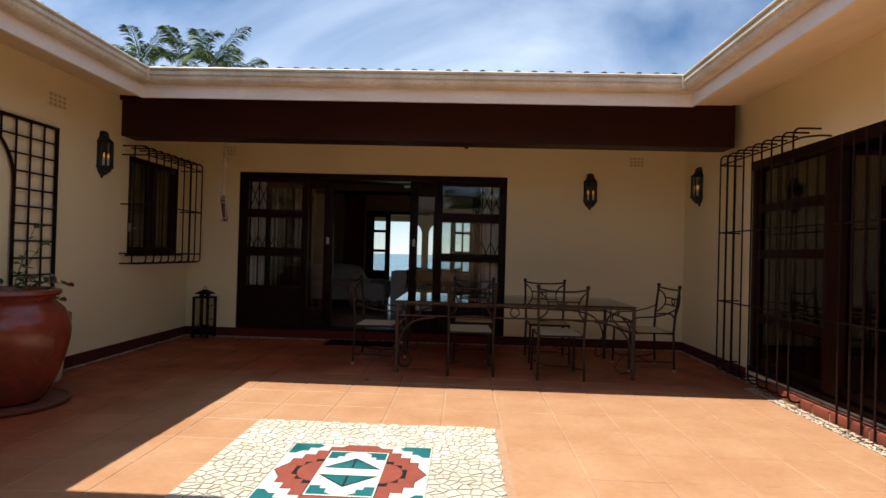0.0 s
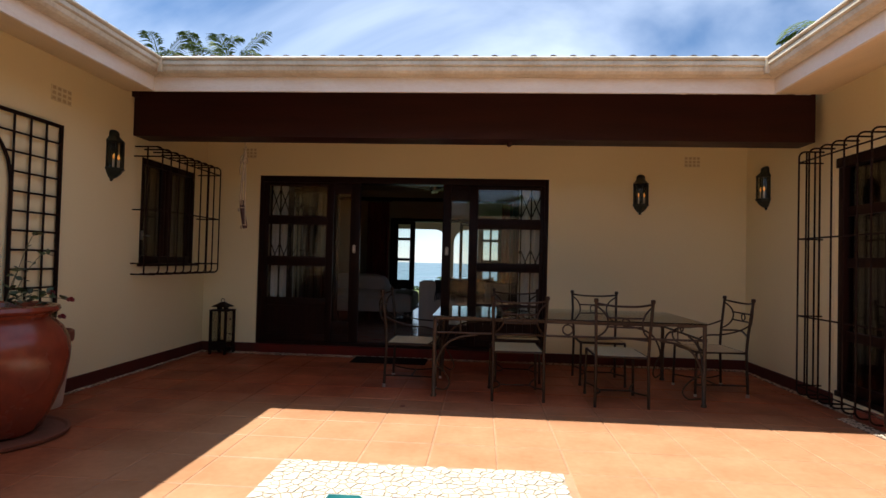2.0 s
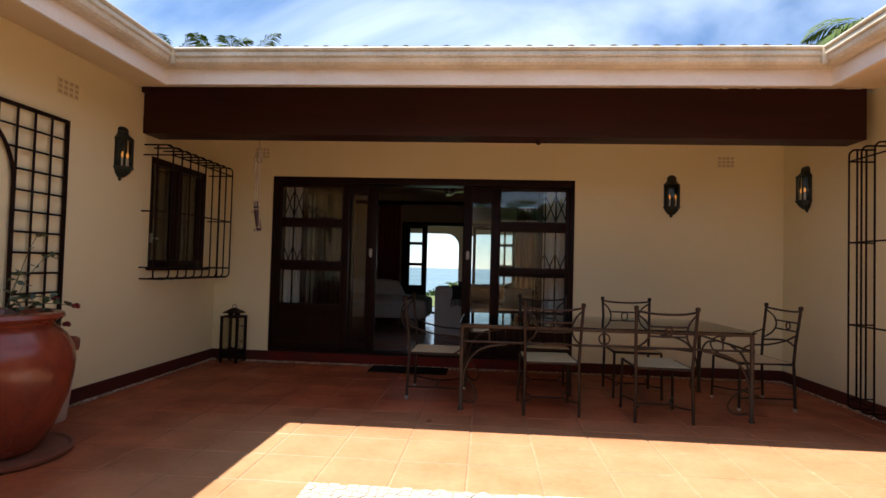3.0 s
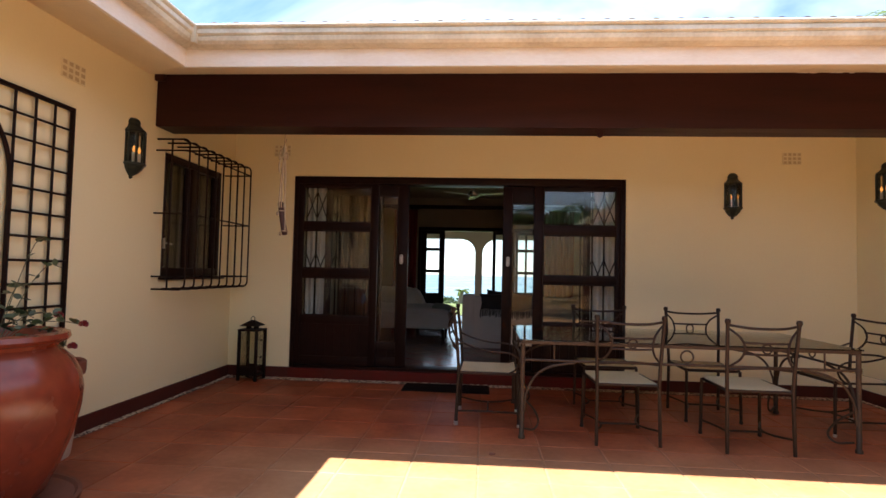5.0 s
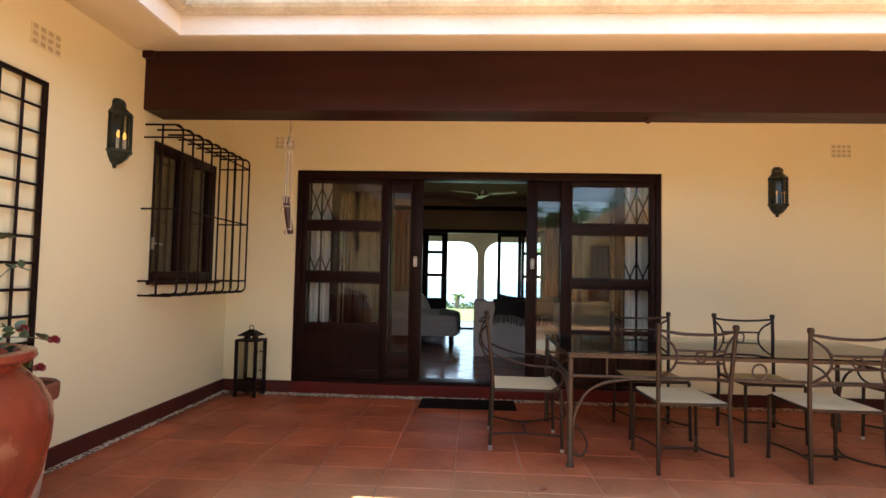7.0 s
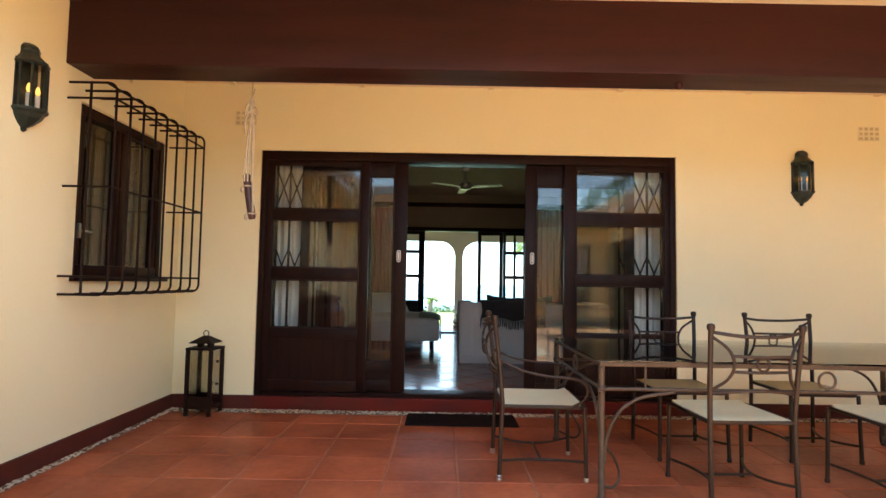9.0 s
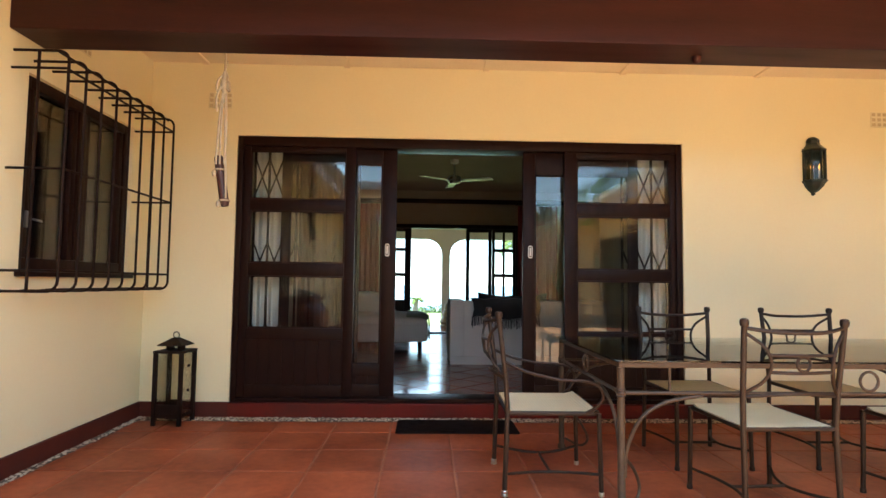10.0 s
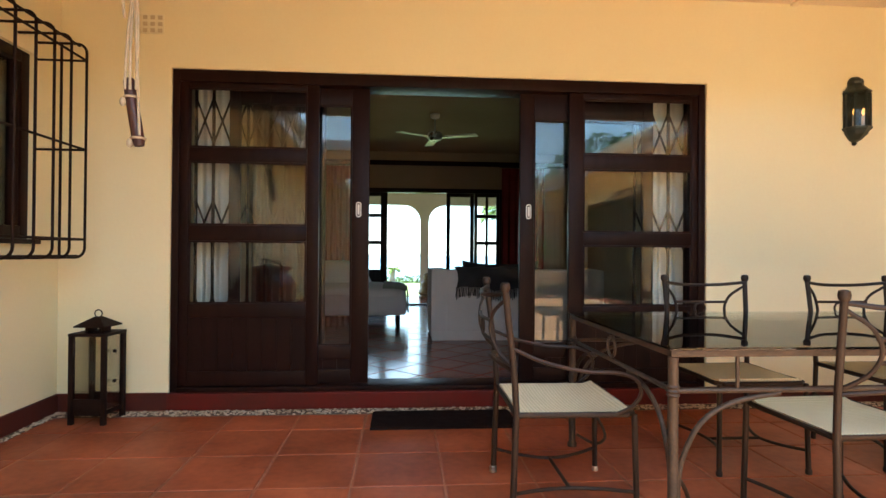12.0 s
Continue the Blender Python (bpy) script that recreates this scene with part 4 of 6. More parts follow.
# ---- trellis ----
def trellis():
    t = thing("trellis", 0, 0, 0, 0, "black iron wall trellis with an arched opening", "trellis")
    x, y0, y1, zb, zt, r = XW + 0.03, 3.21, 5.265, 0.10, 2.37, 0.009
    yc, half, spring = (y0 + y1) / 2, 0.51, 1.78
    part("frame_bar", boxes([(x - 0.012, x + 0.012, y1 - 0.028, y1, zb, zt)], 0.002), M_IRON, t)
    part("frame_bar", boxes([(x - 0.012, x + 0.012, y0, y0 + 0.028, zb, zt)], 0.002), M_IRON, t)
    part("frame_bar", boxes([(x - 0.012, x + 0.012, y0 + 0.028, y1 - 0.028, zt - 0.028, zt)], 0.002), M_IRON, t)
    arch = [(x, yc - half, zb)] + arc((x, yc, spring), half, 180, 0, 24, "yz") + [(x, yc + half, zb)]
    part("arch_bar", bar(arch, 0.014), M_IRON, t)

    def inside(y, z):
        d = abs(y - yc)
        return d < half if z < spring else d * d + (z - spring) ** 2 < half * half

    for k in range(1, 13):
        y = y1 - 0.014 - 0.164 * k
        if y < y0 + 0.05:
            continue
        low = zb
        if abs(y - yc) < half:
            low = spring + math.sqrt(half * half - (y - yc) ** 2)
        if zt - low > 0.03:
            part("bar", bar([(x, y, low), (x, y, zt - 0.02)], r, 6), M_IRON, t)
    for k in range(1, 15):
        z = zt - 0.014 - 0.155 * k
        d = half if z < spring else (math.sqrt(half * half - (z - spring) ** 2) if z < spring + half else 0)
        for a, b in (((y0, yc - d), (yc + d, y1)) if d else ((y0, y1),)):
            part("cross_bar", bar([(x + 0.010, a + 0.01, z), (x + 0.010, b - 0.01, z)], r, 6), M_IRON, t)
    return t


trellis()


# ---- pots and roses ----
def big_pot(x, y):
    p = thing("large_pot", x, y, 0, 0, "large glazed terracotta pot standing on a saucer", "plant pot")
    part("bowl", lathe([(0.02, 0.035), (0.23, 0.035), (0.26, 0.062), (0.325, 0.203), (0.38, 0.355), (0.410, 0.496), (0.416, 0.583), (0.402, 0.670), (0.362, 0.746), (0.305, 0.800), (0.290, 0.819),
                        (0.30, 0.838), (0.332, 0.849), (0.345, 0.865), (0.338, 0.889), (0.305, 0.898), (0.285, 0.887), (0.275, 0.843), (0.27, 0.778), (0.02, 0.773)], 56, wobble=0.006), M_POT, p)
    part("soil", lathe([(0.02, 0.80), (0.262, 0.795), (0.262, 0.81), (0.02, 0.825)], 32), M_SOIL, p, "dark potting soil")
    return p


big_pot(-3.53, 4.21)
sc = thing("pot_saucer", -3.53, 4.21, 0, 0, "wide dark clay saucer under the large pot", "saucer")
part("dish", lathe([(0.02, 0.0), (0.40, 0.0), (0.425, 0.012), (0.43, 0.034), (0.41, 0.036), (0.395, 0.022), (0.02, 0.02)], 48), M_POTRIM, sc)
sp = thing("small_pot", -3.79, 4.955, 0, 0, "limewashed clay pot with a terracotta rim", "plant pot")
part("body", lathe([(0.02, 0), (0.115, 0), (0.125, 0.02), (0.155, 0.30), (0.165, 0.54), (0.02, 0.54)], 36), M_CREAMPOT, sp)
part("rim", lathe([(0.165, 0.53), (0.185, 0.535), (0.19, 0.56), (0.19, 0.615), (0.178, 0.625), (0.16, 0.615), (0.155, 0.56)], 36), M_POTRIM, sp, "rounded terracotta rim")
part("soil", lathe([(0.02, 0.565), (0.155, 0.56), (0.155, 0.575), (0.02, 0.585)], 24), M_SOIL, sp)


def leaf_mesh(bm, c, d, size, roll, wide=0.30):
    """One cupped leaf from c along d."""
    d = Vector(d).normalized()
    side = d.cross(Vector((0, 0, 1)))
    side = (side if side.length > 0.1 else Vector((1, 0, 0))).normalized()
    side = Matrix.Rotation(roll, 3, d) @ side
    up = side.cross(d)
    c = Vector(c)
    rim = [(0, 0), (0.22, 0.85), (0.55, 1.0), (0.84, 0.55), (1.0, 0), (0.84, -0.55), (0.55, -1.0), (0.22, -0.85)]
    v = [bm.verts.new(c + d * size * f + side * size * wide * s + up * size * 0.07 * abs(s)) for f, s in rim]
    mid = bm.verts.new(c + d * size * 0.5 - up * size * 0.04)
    for k in range(8):
        bm.faces.new((v[k], v[(k + 1) % 8], mid))


def rose_bush(x, y, z):
    rng = random.Random(4)
    b = thing("rose_bush", x, y, z, 0, "small rose bush with dark red blooms in the pot", "rose")
    tips = [((0.27, 0.30, 0.10), True), ((0.15, 0.26, 0.15), True), ((-0.20, 0.42, 0.30), False), ((0.02, 0.24, 0.14), False), ((0.18, 0.06, 0.12), False),
            ((-0.26, 0.78, 0.42), False), ((0.17, 0.22, 0.06), False), ((-0.28, 0.68, 0.58), False), ((-0.05, -0.2, 0.16), False), ((0.24, 0.26, -0.02), True)]
    for (tx, ty, tz), bloom in tips:
        pts = bend([(0.05 * tx, 0.05 * ty, 0), (0.35 * tx, 0.4 * ty, 0.55 * tz + 0.06), (0.75 * tx, 0.75 * ty, 0.95 * tz + 0.03), (tx, ty, tz)], 5)
        st = part("stem", bar(pts, 0.0025, 5), M_STEM, b)
        bm = bmesh.new()
        for p in pts[4:-1:3]:
            for _ in range(2):
                leaf_mesh(bm, p, (rng.uniform(-1, 1), rng.uniform(-1, 1), rng.uniform(-0.3, 0.7)), rng.uniform(0.035, 0.060), rng.uniform(-1, 1), 0.36)
        part("leaves", bm, M_LEAF, st, "small green rose leaves")
        if bloom:
            bm = bmesh.new()
            for k in range(12):
                a = k * 2.4
                leaf_mesh(bm, (tx, ty, tz - 0.004), (math.cos(a) * (0.15 + k * 0.06), math.sin(a) * (0.15 + k * 0.06), 1.0 - k * 0.05), 0.034, a, 0.45)
            part("bloom", bm, M_ROSE, st, "dark red rose bloom")
    return b


rose_bush(-3.53, 4.21, 0.81)


# ---- garden furniture ----
def chair(arms):
    """Wrought-iron chair; it faces +y, its back stands at y = 0 and x runs over its width."""
    c = thing("dining_armchair" if arms else "dining_chair", 0, 0, 0, 0,
              "bronze wrought-iron armchair with a cream woven seat" if arms else "bronze wrought-iron dining chair with a cream woven seat", "chair", "chairs round the table")
    hw, dp, zs, zt = (0.262 if arms else 0.230), 0.49, (0.452 if arms else 0.468), 0.962
    for s in (-1, 1):
        b = part("back_post", bar([(s * (hw + 0.005), -0.015, 0.0), (s * hw, 0.0, 0.45), (s * (hw + 0.006), -0.012, 0.62), (s * (hw + 0.018), -0.052, zt - 0.02)], 0.0135, 10), M_BRONZE, c)
        part("finial", lathe([(0.013, zt - 0.03), (0.019, zt - 0.022), (0.021, zt - 0.008), (0.018, zt + 0.006), (0.008, zt + 0.010)], 12, s * (hw + 0.018), -0.052), M_BRONZE, b)
        f = part("leg", bar([(s * (hw - 0.005), dp, zs - 0.02), (s * (hw + 0.002), dp + 0.01, 0.0)], 0.0125, 10), M_BRONZE, c)
        part("foot_cap", lathe([(0.012, 0.0), (0.0155, 0.003), (0.0155, 0.020), (0.013, 0.025)], 12, s * (hw + 0.002), dp + 0.01), M_STEEL if arms else M_BRONZE, f)
        ins = [(s * (hw + 0.014), -0.046, zt - 0.055), (s * (hw - 0.055), -0.088, zt - 0.12), (s * (hw - 0.082), -0.096, zt - 0.20), (s * (hw - 0.06), -0.066, zt - 0.28), (s * (hw + 0.002), -0.006, zt - 0.345)]
        part("back_scroll", bar(bend(ins), 0.008), M_BRONZE, c)
    part("top_rail", bar(bend([(-hw - 0.014, -0.046, zt - 0.035), (-0.1, -0.100, zt - 0.052), (0.1, -0.100, zt - 0.052), (hw + 0.014, -0.046, zt - 0.035)]), 0.0095), M_BRONZE, c)
    part("back_rail", bar(bend([(-hw + 0.068, -0.092, zt - 0.155), (0, -0.108, zt - 0.157), (hw - 0.068, -0.092, zt - 0.155)]), 0.008), M_BRONZE, c)
    part("back_rail", bar(bend([(-hw + 0.075, -0.086, zt - 0.235), (0, -0.100, zt - 0.237), (hw - 0.075, -0.086, zt - 0.235)]), 0.008), M_BRONZE, c)
    part("back_rail", bar(bend([(-hw - 0.002, -0.004, zt - 0.36), (0, -0.070, zt - 0.335), (hw + 0.002, -0.004, zt - 0.36)]), 0.009), M_BRONZE, c)
    part("back_ring", bar([(p[0], -0.105, p[2]) for p in arc((0, 0, zt - 0.195), 0.033, 0, 360, 18)[:-1]], 0.0065, 6, True), M_BRONZE, c)
    fr = [(-hw, 0.0, zs - 0.02), (hw, 0.0, zs - 0.02), (hw, dp - 0.03, zs - 0.02), (hw - 0.03, dp, zs - 0.02), (-hw + 0.03, dp, zs - 0.02), (-hw, dp - 0.03, zs - 0.02)]
    part("seat_frame", bar(fr, 0.012, 8, True), M_BRONZE, c)
    bm = bmesh.new()
    n = 10
    top = [[bm.verts.new((-hw + 0.012 + (2 * hw - 0.024) * i / n, 0.012 + (dp - 0.03) * j / n,
                          zs - 0.009 - 0.014 * math.sin(math.pi * i / n) * math.sin(math.pi * j / n) + (0.012 if j == n else 0))) for i in range(n + 1)] for j in range(n + 1)]
    bot = [[bm.verts.new((v.co.x * 0.985, v.co.y, v.co.z - 0.013)) for v in row] for row in top]
    for j in range(n):
        for i in range(n):
            bm.faces.new((top[j][i], top[j][i + 1], top[j + 1][i + 1], top[j + 1][i]))
            bm.faces.new((bot[j][i], bot[j + 1][i], bot[j + 1][i + 1], bot[j][i + 1]))
    for k in range(n):
        bm.faces.new((top[0][k], bot[0][k], bot[0][k + 1], top[0][k + 1]))
        bm.faces.new((top[n][k], top[n][k + 1], bot[n][k + 1], bot[n][k]))
        bm.faces.new((top[k][0], top[k + 1][0], bot[k + 1][0], bot[k][0]))
        bm.faces.new((top[k][n], bot[k][n], bot[k + 1][n], top[k + 1][n]))
    part("seat", bm, M_CUSHION, c, "cream woven seat")
    for s in (-1, 1):
        part("stretcher", bar(bend([(s * hw, 0.0, 0.115), (s * (hw - 0.06), 0.12, 0.105), (s * (hw - 0.085), dp / 2, 0.10), (s * (hw - 0.06), dp - 0.12, 0.105), (s * hw, dp, 0.115)]), 0.008), M_BRONZE, c)
    part("stretcher", bar([(-hw + 0.085, dp / 2, 0.10), (hw - 0.085, dp / 2, 0.10)], 0.008), M_BRONZE, c)
    if arms:
        for s in (-1, 1):
            part("foot_cap", lathe([(0.014, 0.0), (0.019, 0.003), (0.019, 0.012), (0.015, 0.016), (0.018, 0.020), (0.018, 0.030), (0.0145, 0.034)], 12, s * (hw + 0.005), -0.015), M_STEEL, c, "scuffed steel foot cap")
            x = s * (hw + 0.012)
            a = bend([(x, -0.02, 0.705), (s * (hw + 0.035), 0.10, 0.655), (s * (hw + 0.05), 0.26, 0.62), (s * (hw + 0.05), 0.40, 0.612), (s * (hw + 0.045), 0.475, 0.585),
                      (s * (hw + 0.04), 0.50, 0.53), (s * (hw + 0.03), 0.47, 0.475), (s * (hw + 0.01), 0.42, 0.44)])
            part("armrest", bar(a, 0.0082), M_BRONZE, c)
    return c


def dining_table():
    t = thing("dining_table", 0, 0, 0, 0, "long glass-topped wrought-iron dining table", "table")
    x0, x1, y0, y1, zt = -0.725, 1.79, 5.855, 7.09, 0.755
    ix, iy = 0.025, 0.025
    tops = [(x0 + ix, y0 + iy), (x1 - ix, y0 + iy), (x1 - ix, y1 - iy), (x0 + ix, y1 - iy)]
    for (xa, ya), (xb, yb) in zip(tops, tops[1:] + tops[:1]):
        part("top_rail", boxes([(min(xa, xb) - 0.014, max(xa, xb) + 0.014, min(ya, yb) - 0.014, max(ya, yb) + 0.014, zt - 0.033, zt - 0.008)], 0.005), M_TABLEIRON, t)
        part("lower_rail", bar([(xa, ya, zt - 0.155), (xb, yb, zt - 0.155)], 0.010), M_TABLEIRON, t)
        length = math.hypot(xb - xa, yb - ya)
        d = Vector((xb - xa, yb - ya, 0)) / length
        c = Vector((xa, ya, zt - 0.094)) + d * length / 2
        ring = [c + d * 0.046 * math.cos(6.28319 * q / 20) + Vector((0, 0, 0.046 * math.sin(6.28319 * q / 20))) for q in range(20)]
        part("apron_ring", bar(ring, 0.007, 6, True), M_TABLEIRON, t)
        for f in ((0.24, length - 0.24) if length > 2 else ()):
            g = Vector((xa, ya, 0)) + d * f
            part("apron_post", bar([(g.x, g.y, zt - 0.155), (g.x, g.y, zt - 0.03)], 0.007), M_TABLEIRON, t)
    for (xa, ya), sx, sy in zip(tops, (1, -1, -1, 1), (1, 1, -1, -1)):
        lg = part("leg", lathe([(0.026, 0.0), (0.026, 0.02), (0.019, 0.03), (0.018, 0.58), (0.024, 0.585), (0.020, 0.592), (0.026, 0.60), (0.020, 0.608), (0.024, 0.615), (0.018, 0.622), (0.018, zt - 0.034)], 16, xa, ya), M_TABLEIRON, t)
        for dx, dy in ((sx, 0), (0, sy)):
            br = bend([(xa + dx * 0.016, ya + dy * 0.016, 0.20), (xa + dx * 0.03, ya + dy * 0.03, 0.34), (xa + dx * 0.10, ya + dy * 0.10, 0.48), (xa + dx * 0.22, ya + dy * 0.22, 0.555), (xa + dx * 0.40, ya + dy * 0.40, zt - 0.166)])
            part("brace", bar(br, 0.010), M_TABLEIRON, t)
        sc_ = bend([(xa + sx * 0.015, ya + sy * 0.015, 0.30), (xa + sx * 0.10, ya + sy * 0.10, 0.20), (xa + sx * 0.14, ya + sy * 0.14, 0.10), (xa + sx * 0.10, ya + sy * 0.10, 0.045), (xa + sx * 0.02, ya + sy * 0.02, 0.07)])
        part("foot_scroll", bar(sc_, 0.008), M_TABLEIRON, t)
    ob = part("glass_top", boxes([(x0, x1, y0, y1, zt - 0.007, zt + 0.003)], 0.002), M_TABLEGLASS, t, "thick clear glass top", smooth=False)
    ob.visible_shadow = False
    return t


dining_table()
side = chair(False)
side.matrix_basis = pose(0.08, 5.805, 0, 0, 0, 2.5)
copy_thing(side, pose(0.995, 5.735, 0, 0, 0, 0))
copy_thing(side, pose(0.125, 7.095, 0, 0, 0, 180))
copy_thing(side, pose(1.02, 7.10, 0, 0, 0, 179))
armc = chair(True)
armc.matrix_basis = pose(-1.20, 6.445, 0, 0, 0, -91)
copy_thing(armc, pose(2.325, 6.60, 0, 0, 0, 94))

# ---- door mat ----
mat_ = thing("door_mat", 0, 0, 0, 0, "black ribbed rubber mat before the door step", "door mat")
part("mat_base", boxes([(-1.86, -0.93, 7.40, 7.77, 0.0, 0.012)], 0.004), M_MAT, mat_)
for k in range(26):
    part("rib", boxes([(-1.85, -0.94, 7.41 + 0.0138 * k, 7.418 + 0.0138 * k, 0.012, 0.018)], 0.0), M_MAT, mat_, smooth=False)


# ---- living room ----
def rounded(bm, x0, x1, y0, y1, z0, z1, bevel, puff=0.0):
    """An upholstered block."""
    b = bmesh.new()
    box(b, x0, x1, y0, y1, z0, z1)
    bmesh.ops.subdivide_edges(b, edges=b.edges[:], cuts=5, use_grid_fill=True)
    c = Vector(((x0 + x1) / 2, (y0 + y1) / 2, (z0 + z1) / 2))
    hx, hy, hz = (x1 - x0) / 2, (y1 - y0) / 2, (z1 - z0) / 2
    for v in b.verts:
        u = Vector(((v.co.x - c.x) / hx, (v.co.y - c.y) / hy, (v.co.z - c.z) / hz))
        core = Vector((max(-1 + bevel / hx, min(1 - bevel / hx, u.x)) * hx, max(-1 + bevel / hy, min(1 - bevel / hy, u.y)) * hy, max(-1 + bevel / hz, min(1 - bevel / hz, u.z)) * hz))
        p = Vector((u.x * hx, u.y * hy, u.z * hz))
        d = p - core
        if d.length > 1e-6:
            p = core + d.normalized() * bevel
        if puff:
            p += Vector((u.x, u.y, u.z)) * puff * (1 - u.x * u.x) * (1 - u.z * u.z if abs(u.z) < 1 else 1)
        p += Vector((0, 0, 0.004 * math.sin(v.co.x * 17 + v.co.y * 11)))
        v.co = c + p
    me = bpy.data.meshes.new("tmp")
    b.to_mesh(me)
    b.free()
    bm.from_mesh(me)
    bpy.data.meshes.remove(me)
    return bm


def sofa(x0, x1, y0):
    s = thing("sofa", 0, 0, FZ, 0, "white slipcovered sofa with its back to the doors", "sofa")
    y1, w = y0 + 0.92, x1 - x0
    part("back", rounded(bmesh.new(), x0 + 0.02, x1 - 0.02, y0, y0 + 0.24, 0.03, 0.795, 0.05), M_SOFA, s)
    part("base", rounded(bmesh.new(), x0 + 0.02, x1 - 0.02, y0 + 0.22, y1, 0.03, 0.30, 0.04), M_SOFA, s)
    for xa in (x0, x1 - 0.2):
        part("arm", rounded(bmesh.new(), xa, xa + 0.2, y0 - 0.002, y1, 0.02, 0.797, 0.03), M_SOFA, s)
    for k in range(2):
        xa = x0 + 0.21 + k * (w - 0.42) / 2
        part("seat_cushion", rounded(bmesh.new(), xa, xa + (w - 0.42) / 2 - 0.01, y0 + 0.24, y1 + 0.01, 0.30, 0.47, 0.06), M_SOFA, s)
    part("skirt", boxes([(x0 + 0.015, x1 - 0.015, y0 - 0.006, y0 + 0.01, 0.0, 0.10)], 0.003), M_SOFA, s)
    return s


sofa(-1.345, 0.65, 10.20)


def fringe(bm, pts, length, rng, down=(0, 0, -1)):
    for p in pts:
        q = Vector(p) + Vector((rng.uniform(-0.012, 0.012), rng.uniform(-0.004, 0.004), -length * rng.uniform(0.8, 1.1)))
        tube(bm, [p, (Vector(p) + q) / 2 + Vector((rng.uniform(-0.004, 0.004), -0.002, 0)), q], 0.0045, 5)
    return bm


def throw_blanket():
    rng = random.Random(8)
    t = thing("throw_blanket", 0, 0, FZ + 0.025, 0, "charcoal fringed wool throw over the sofa back", "throw blanket")
    x0, x1, y0, n = -1.06, -0.22, 10.20, 24
    prof = [(y0 - 0.018, 0.56), (y0 - 0.022, 0.66), (y0 - 0.014, 0.745), (y0 + 0.02, 0.785), (y0 + 0.12, 0.79), (y0 + 0.22, 0.785), (y0 + 0.262, 0.74), (y0 + 0.27, 0.55)]
    bm = bmesh.new()
    rows = [[[bm.verts.new((x0 + (x1 - x0) * k / n + 0.02 * math.sin(j * 1.3), y - 0.006 * math.sin(k * 1.1 + j) - o * 0.008 * (1 if j < 4 else -1), z + 0.008 * math.sin(k * 0.9) + o * (0.006 if 2 < j < 6 else 0) + (0.02 * math.sin(k * 0.35) if j == 0 else 0))) for k in range(n + 1)] for j, (y, z) in enumerate(prof)] for o in (0, 1)]
    for s in (0, 1):
        for a, b in zip(rows[s], rows[s][1:]):
            for k in range(n):
                bm.faces.new((a[k], a[k + 1], b[k + 1], b[k]))
    part("cloth", bm, M_THROW, t)
    part("fringe", fringe(bmesh.new(), [(x0 + (x1 - x0) * k / 60, y0 - 0.024, 0.57 + 0.02 * math.sin(k * 0.14)) for k in range(61)], 0.13, rng), M_THROW, t, "long twisted fringe")
    return t


throw_blanket()

def pillow(hw, hh, hd, turn, lean):
    """A stuffed square cushion with pointed corners and drawn-in edges."""
    bm, n = bmesh.new(), 12
    faces = []
    for s in (-1, 1):
        g = []
        for i in range(n + 1):
            row = []
            for j in range(n + 1):
                u, v = 2 * i / n - 1, 2 * j / n - 1
                d = hd * math.sqrt(max(0.0, (1 - u * u) * (1 - v * v))) + 0.004
                row.append(bm.verts.new((hw * u * (1 - 0.10 * (1 - v * v)), s * d + 0.006 * math.sin(5 * u + 3 * v), hh * v * (1 - 0.10 * (1 - u * u)))))
            g.append(row)
        faces.append(g)
        for i in range(n):
            for j in range(n):
                bm.faces.new((g[i][j], g[i + 1][j], g[i + 1][j + 1], g[i][j + 1]))
    a, b = faces
    rim = [(i, 0) for i in range(n)] + [(n, j) for j in range(n)] + [(i, n) for i in range(n, 0, -1)] + [(0, j) for j in range(n, 0, -1)]
    for p, q in zip(rim, rim[1:] + rim[:1]):
        bm.faces.new((a[p[0]][p[1]], a[q[0]][q[1]], b[q[0]][q[1]], b[p[0]][p[1]]))
    bmesh.ops.transform(bm, matrix=Matrix.Translation((0, 0, hh)) @ Matrix.Rotation(radians(lean), 4, "X") @ Matrix.Rotation(radians(turn), 4, "Y"), verts=bm.verts)
    return bm


for x, rz, turn, lab in ((-0.74, 6, 5, "dark scatter cushion propped on the sofa"), (-0.28, -6, -4, "dark scatter cushion leaning on the sofa back")):
    cu = thing("scatter_cushion", x, 10.55, FZ + 0.43, rz, lab, "cushion", "scatter cushions")
    part("cover", pillow(0.25, 0.225, 0.075, turn, 10), M_THROW, cu)

day = thing("daybed", 0, 0, FZ, 0, "white upholstered daybed beside the window doors", "daybed")
part("mattress", rounded(bmesh.new(), -3.35, -1.60, 11.35, 12.35, 0.13, 0.43, 0.07), M_SOFA, day)
bm = rounded(bmesh.new(), -3.33, -1.61, 11.36, 12.34, 0.34, 0.52, 0.085)
for v in bm.verts:
    if v.co.z > 0.45:
        v.co.z += 0.05 * max(0.0, 1 - ((v.co.y - 11.85) / 0.5) ** 2) * min(1.0, (-1.6 - v.co.x) / 0.4)
part("cushion", bm, M_SOFA, day)
bm = rounded(bmesh.new(), -3.30, -2.05, 11.75, 12.25, 0.42, 0.86, 0.12)
for v in bm.verts:
    v.co.x -= 0.5 * (v.co.z - 0.45) * (1 if v.co.x > -2.7 else 0)
part("back_cushion", bm, M_SOFA, day)
for x in (-3.25, -1.72):
    for y in (11.45, 12.25):
        part("leg", lathe([(0.02, 0.0), (0.03, 0.01), (0.036, 0.14)], 10, x, y), M_WOOD, day)
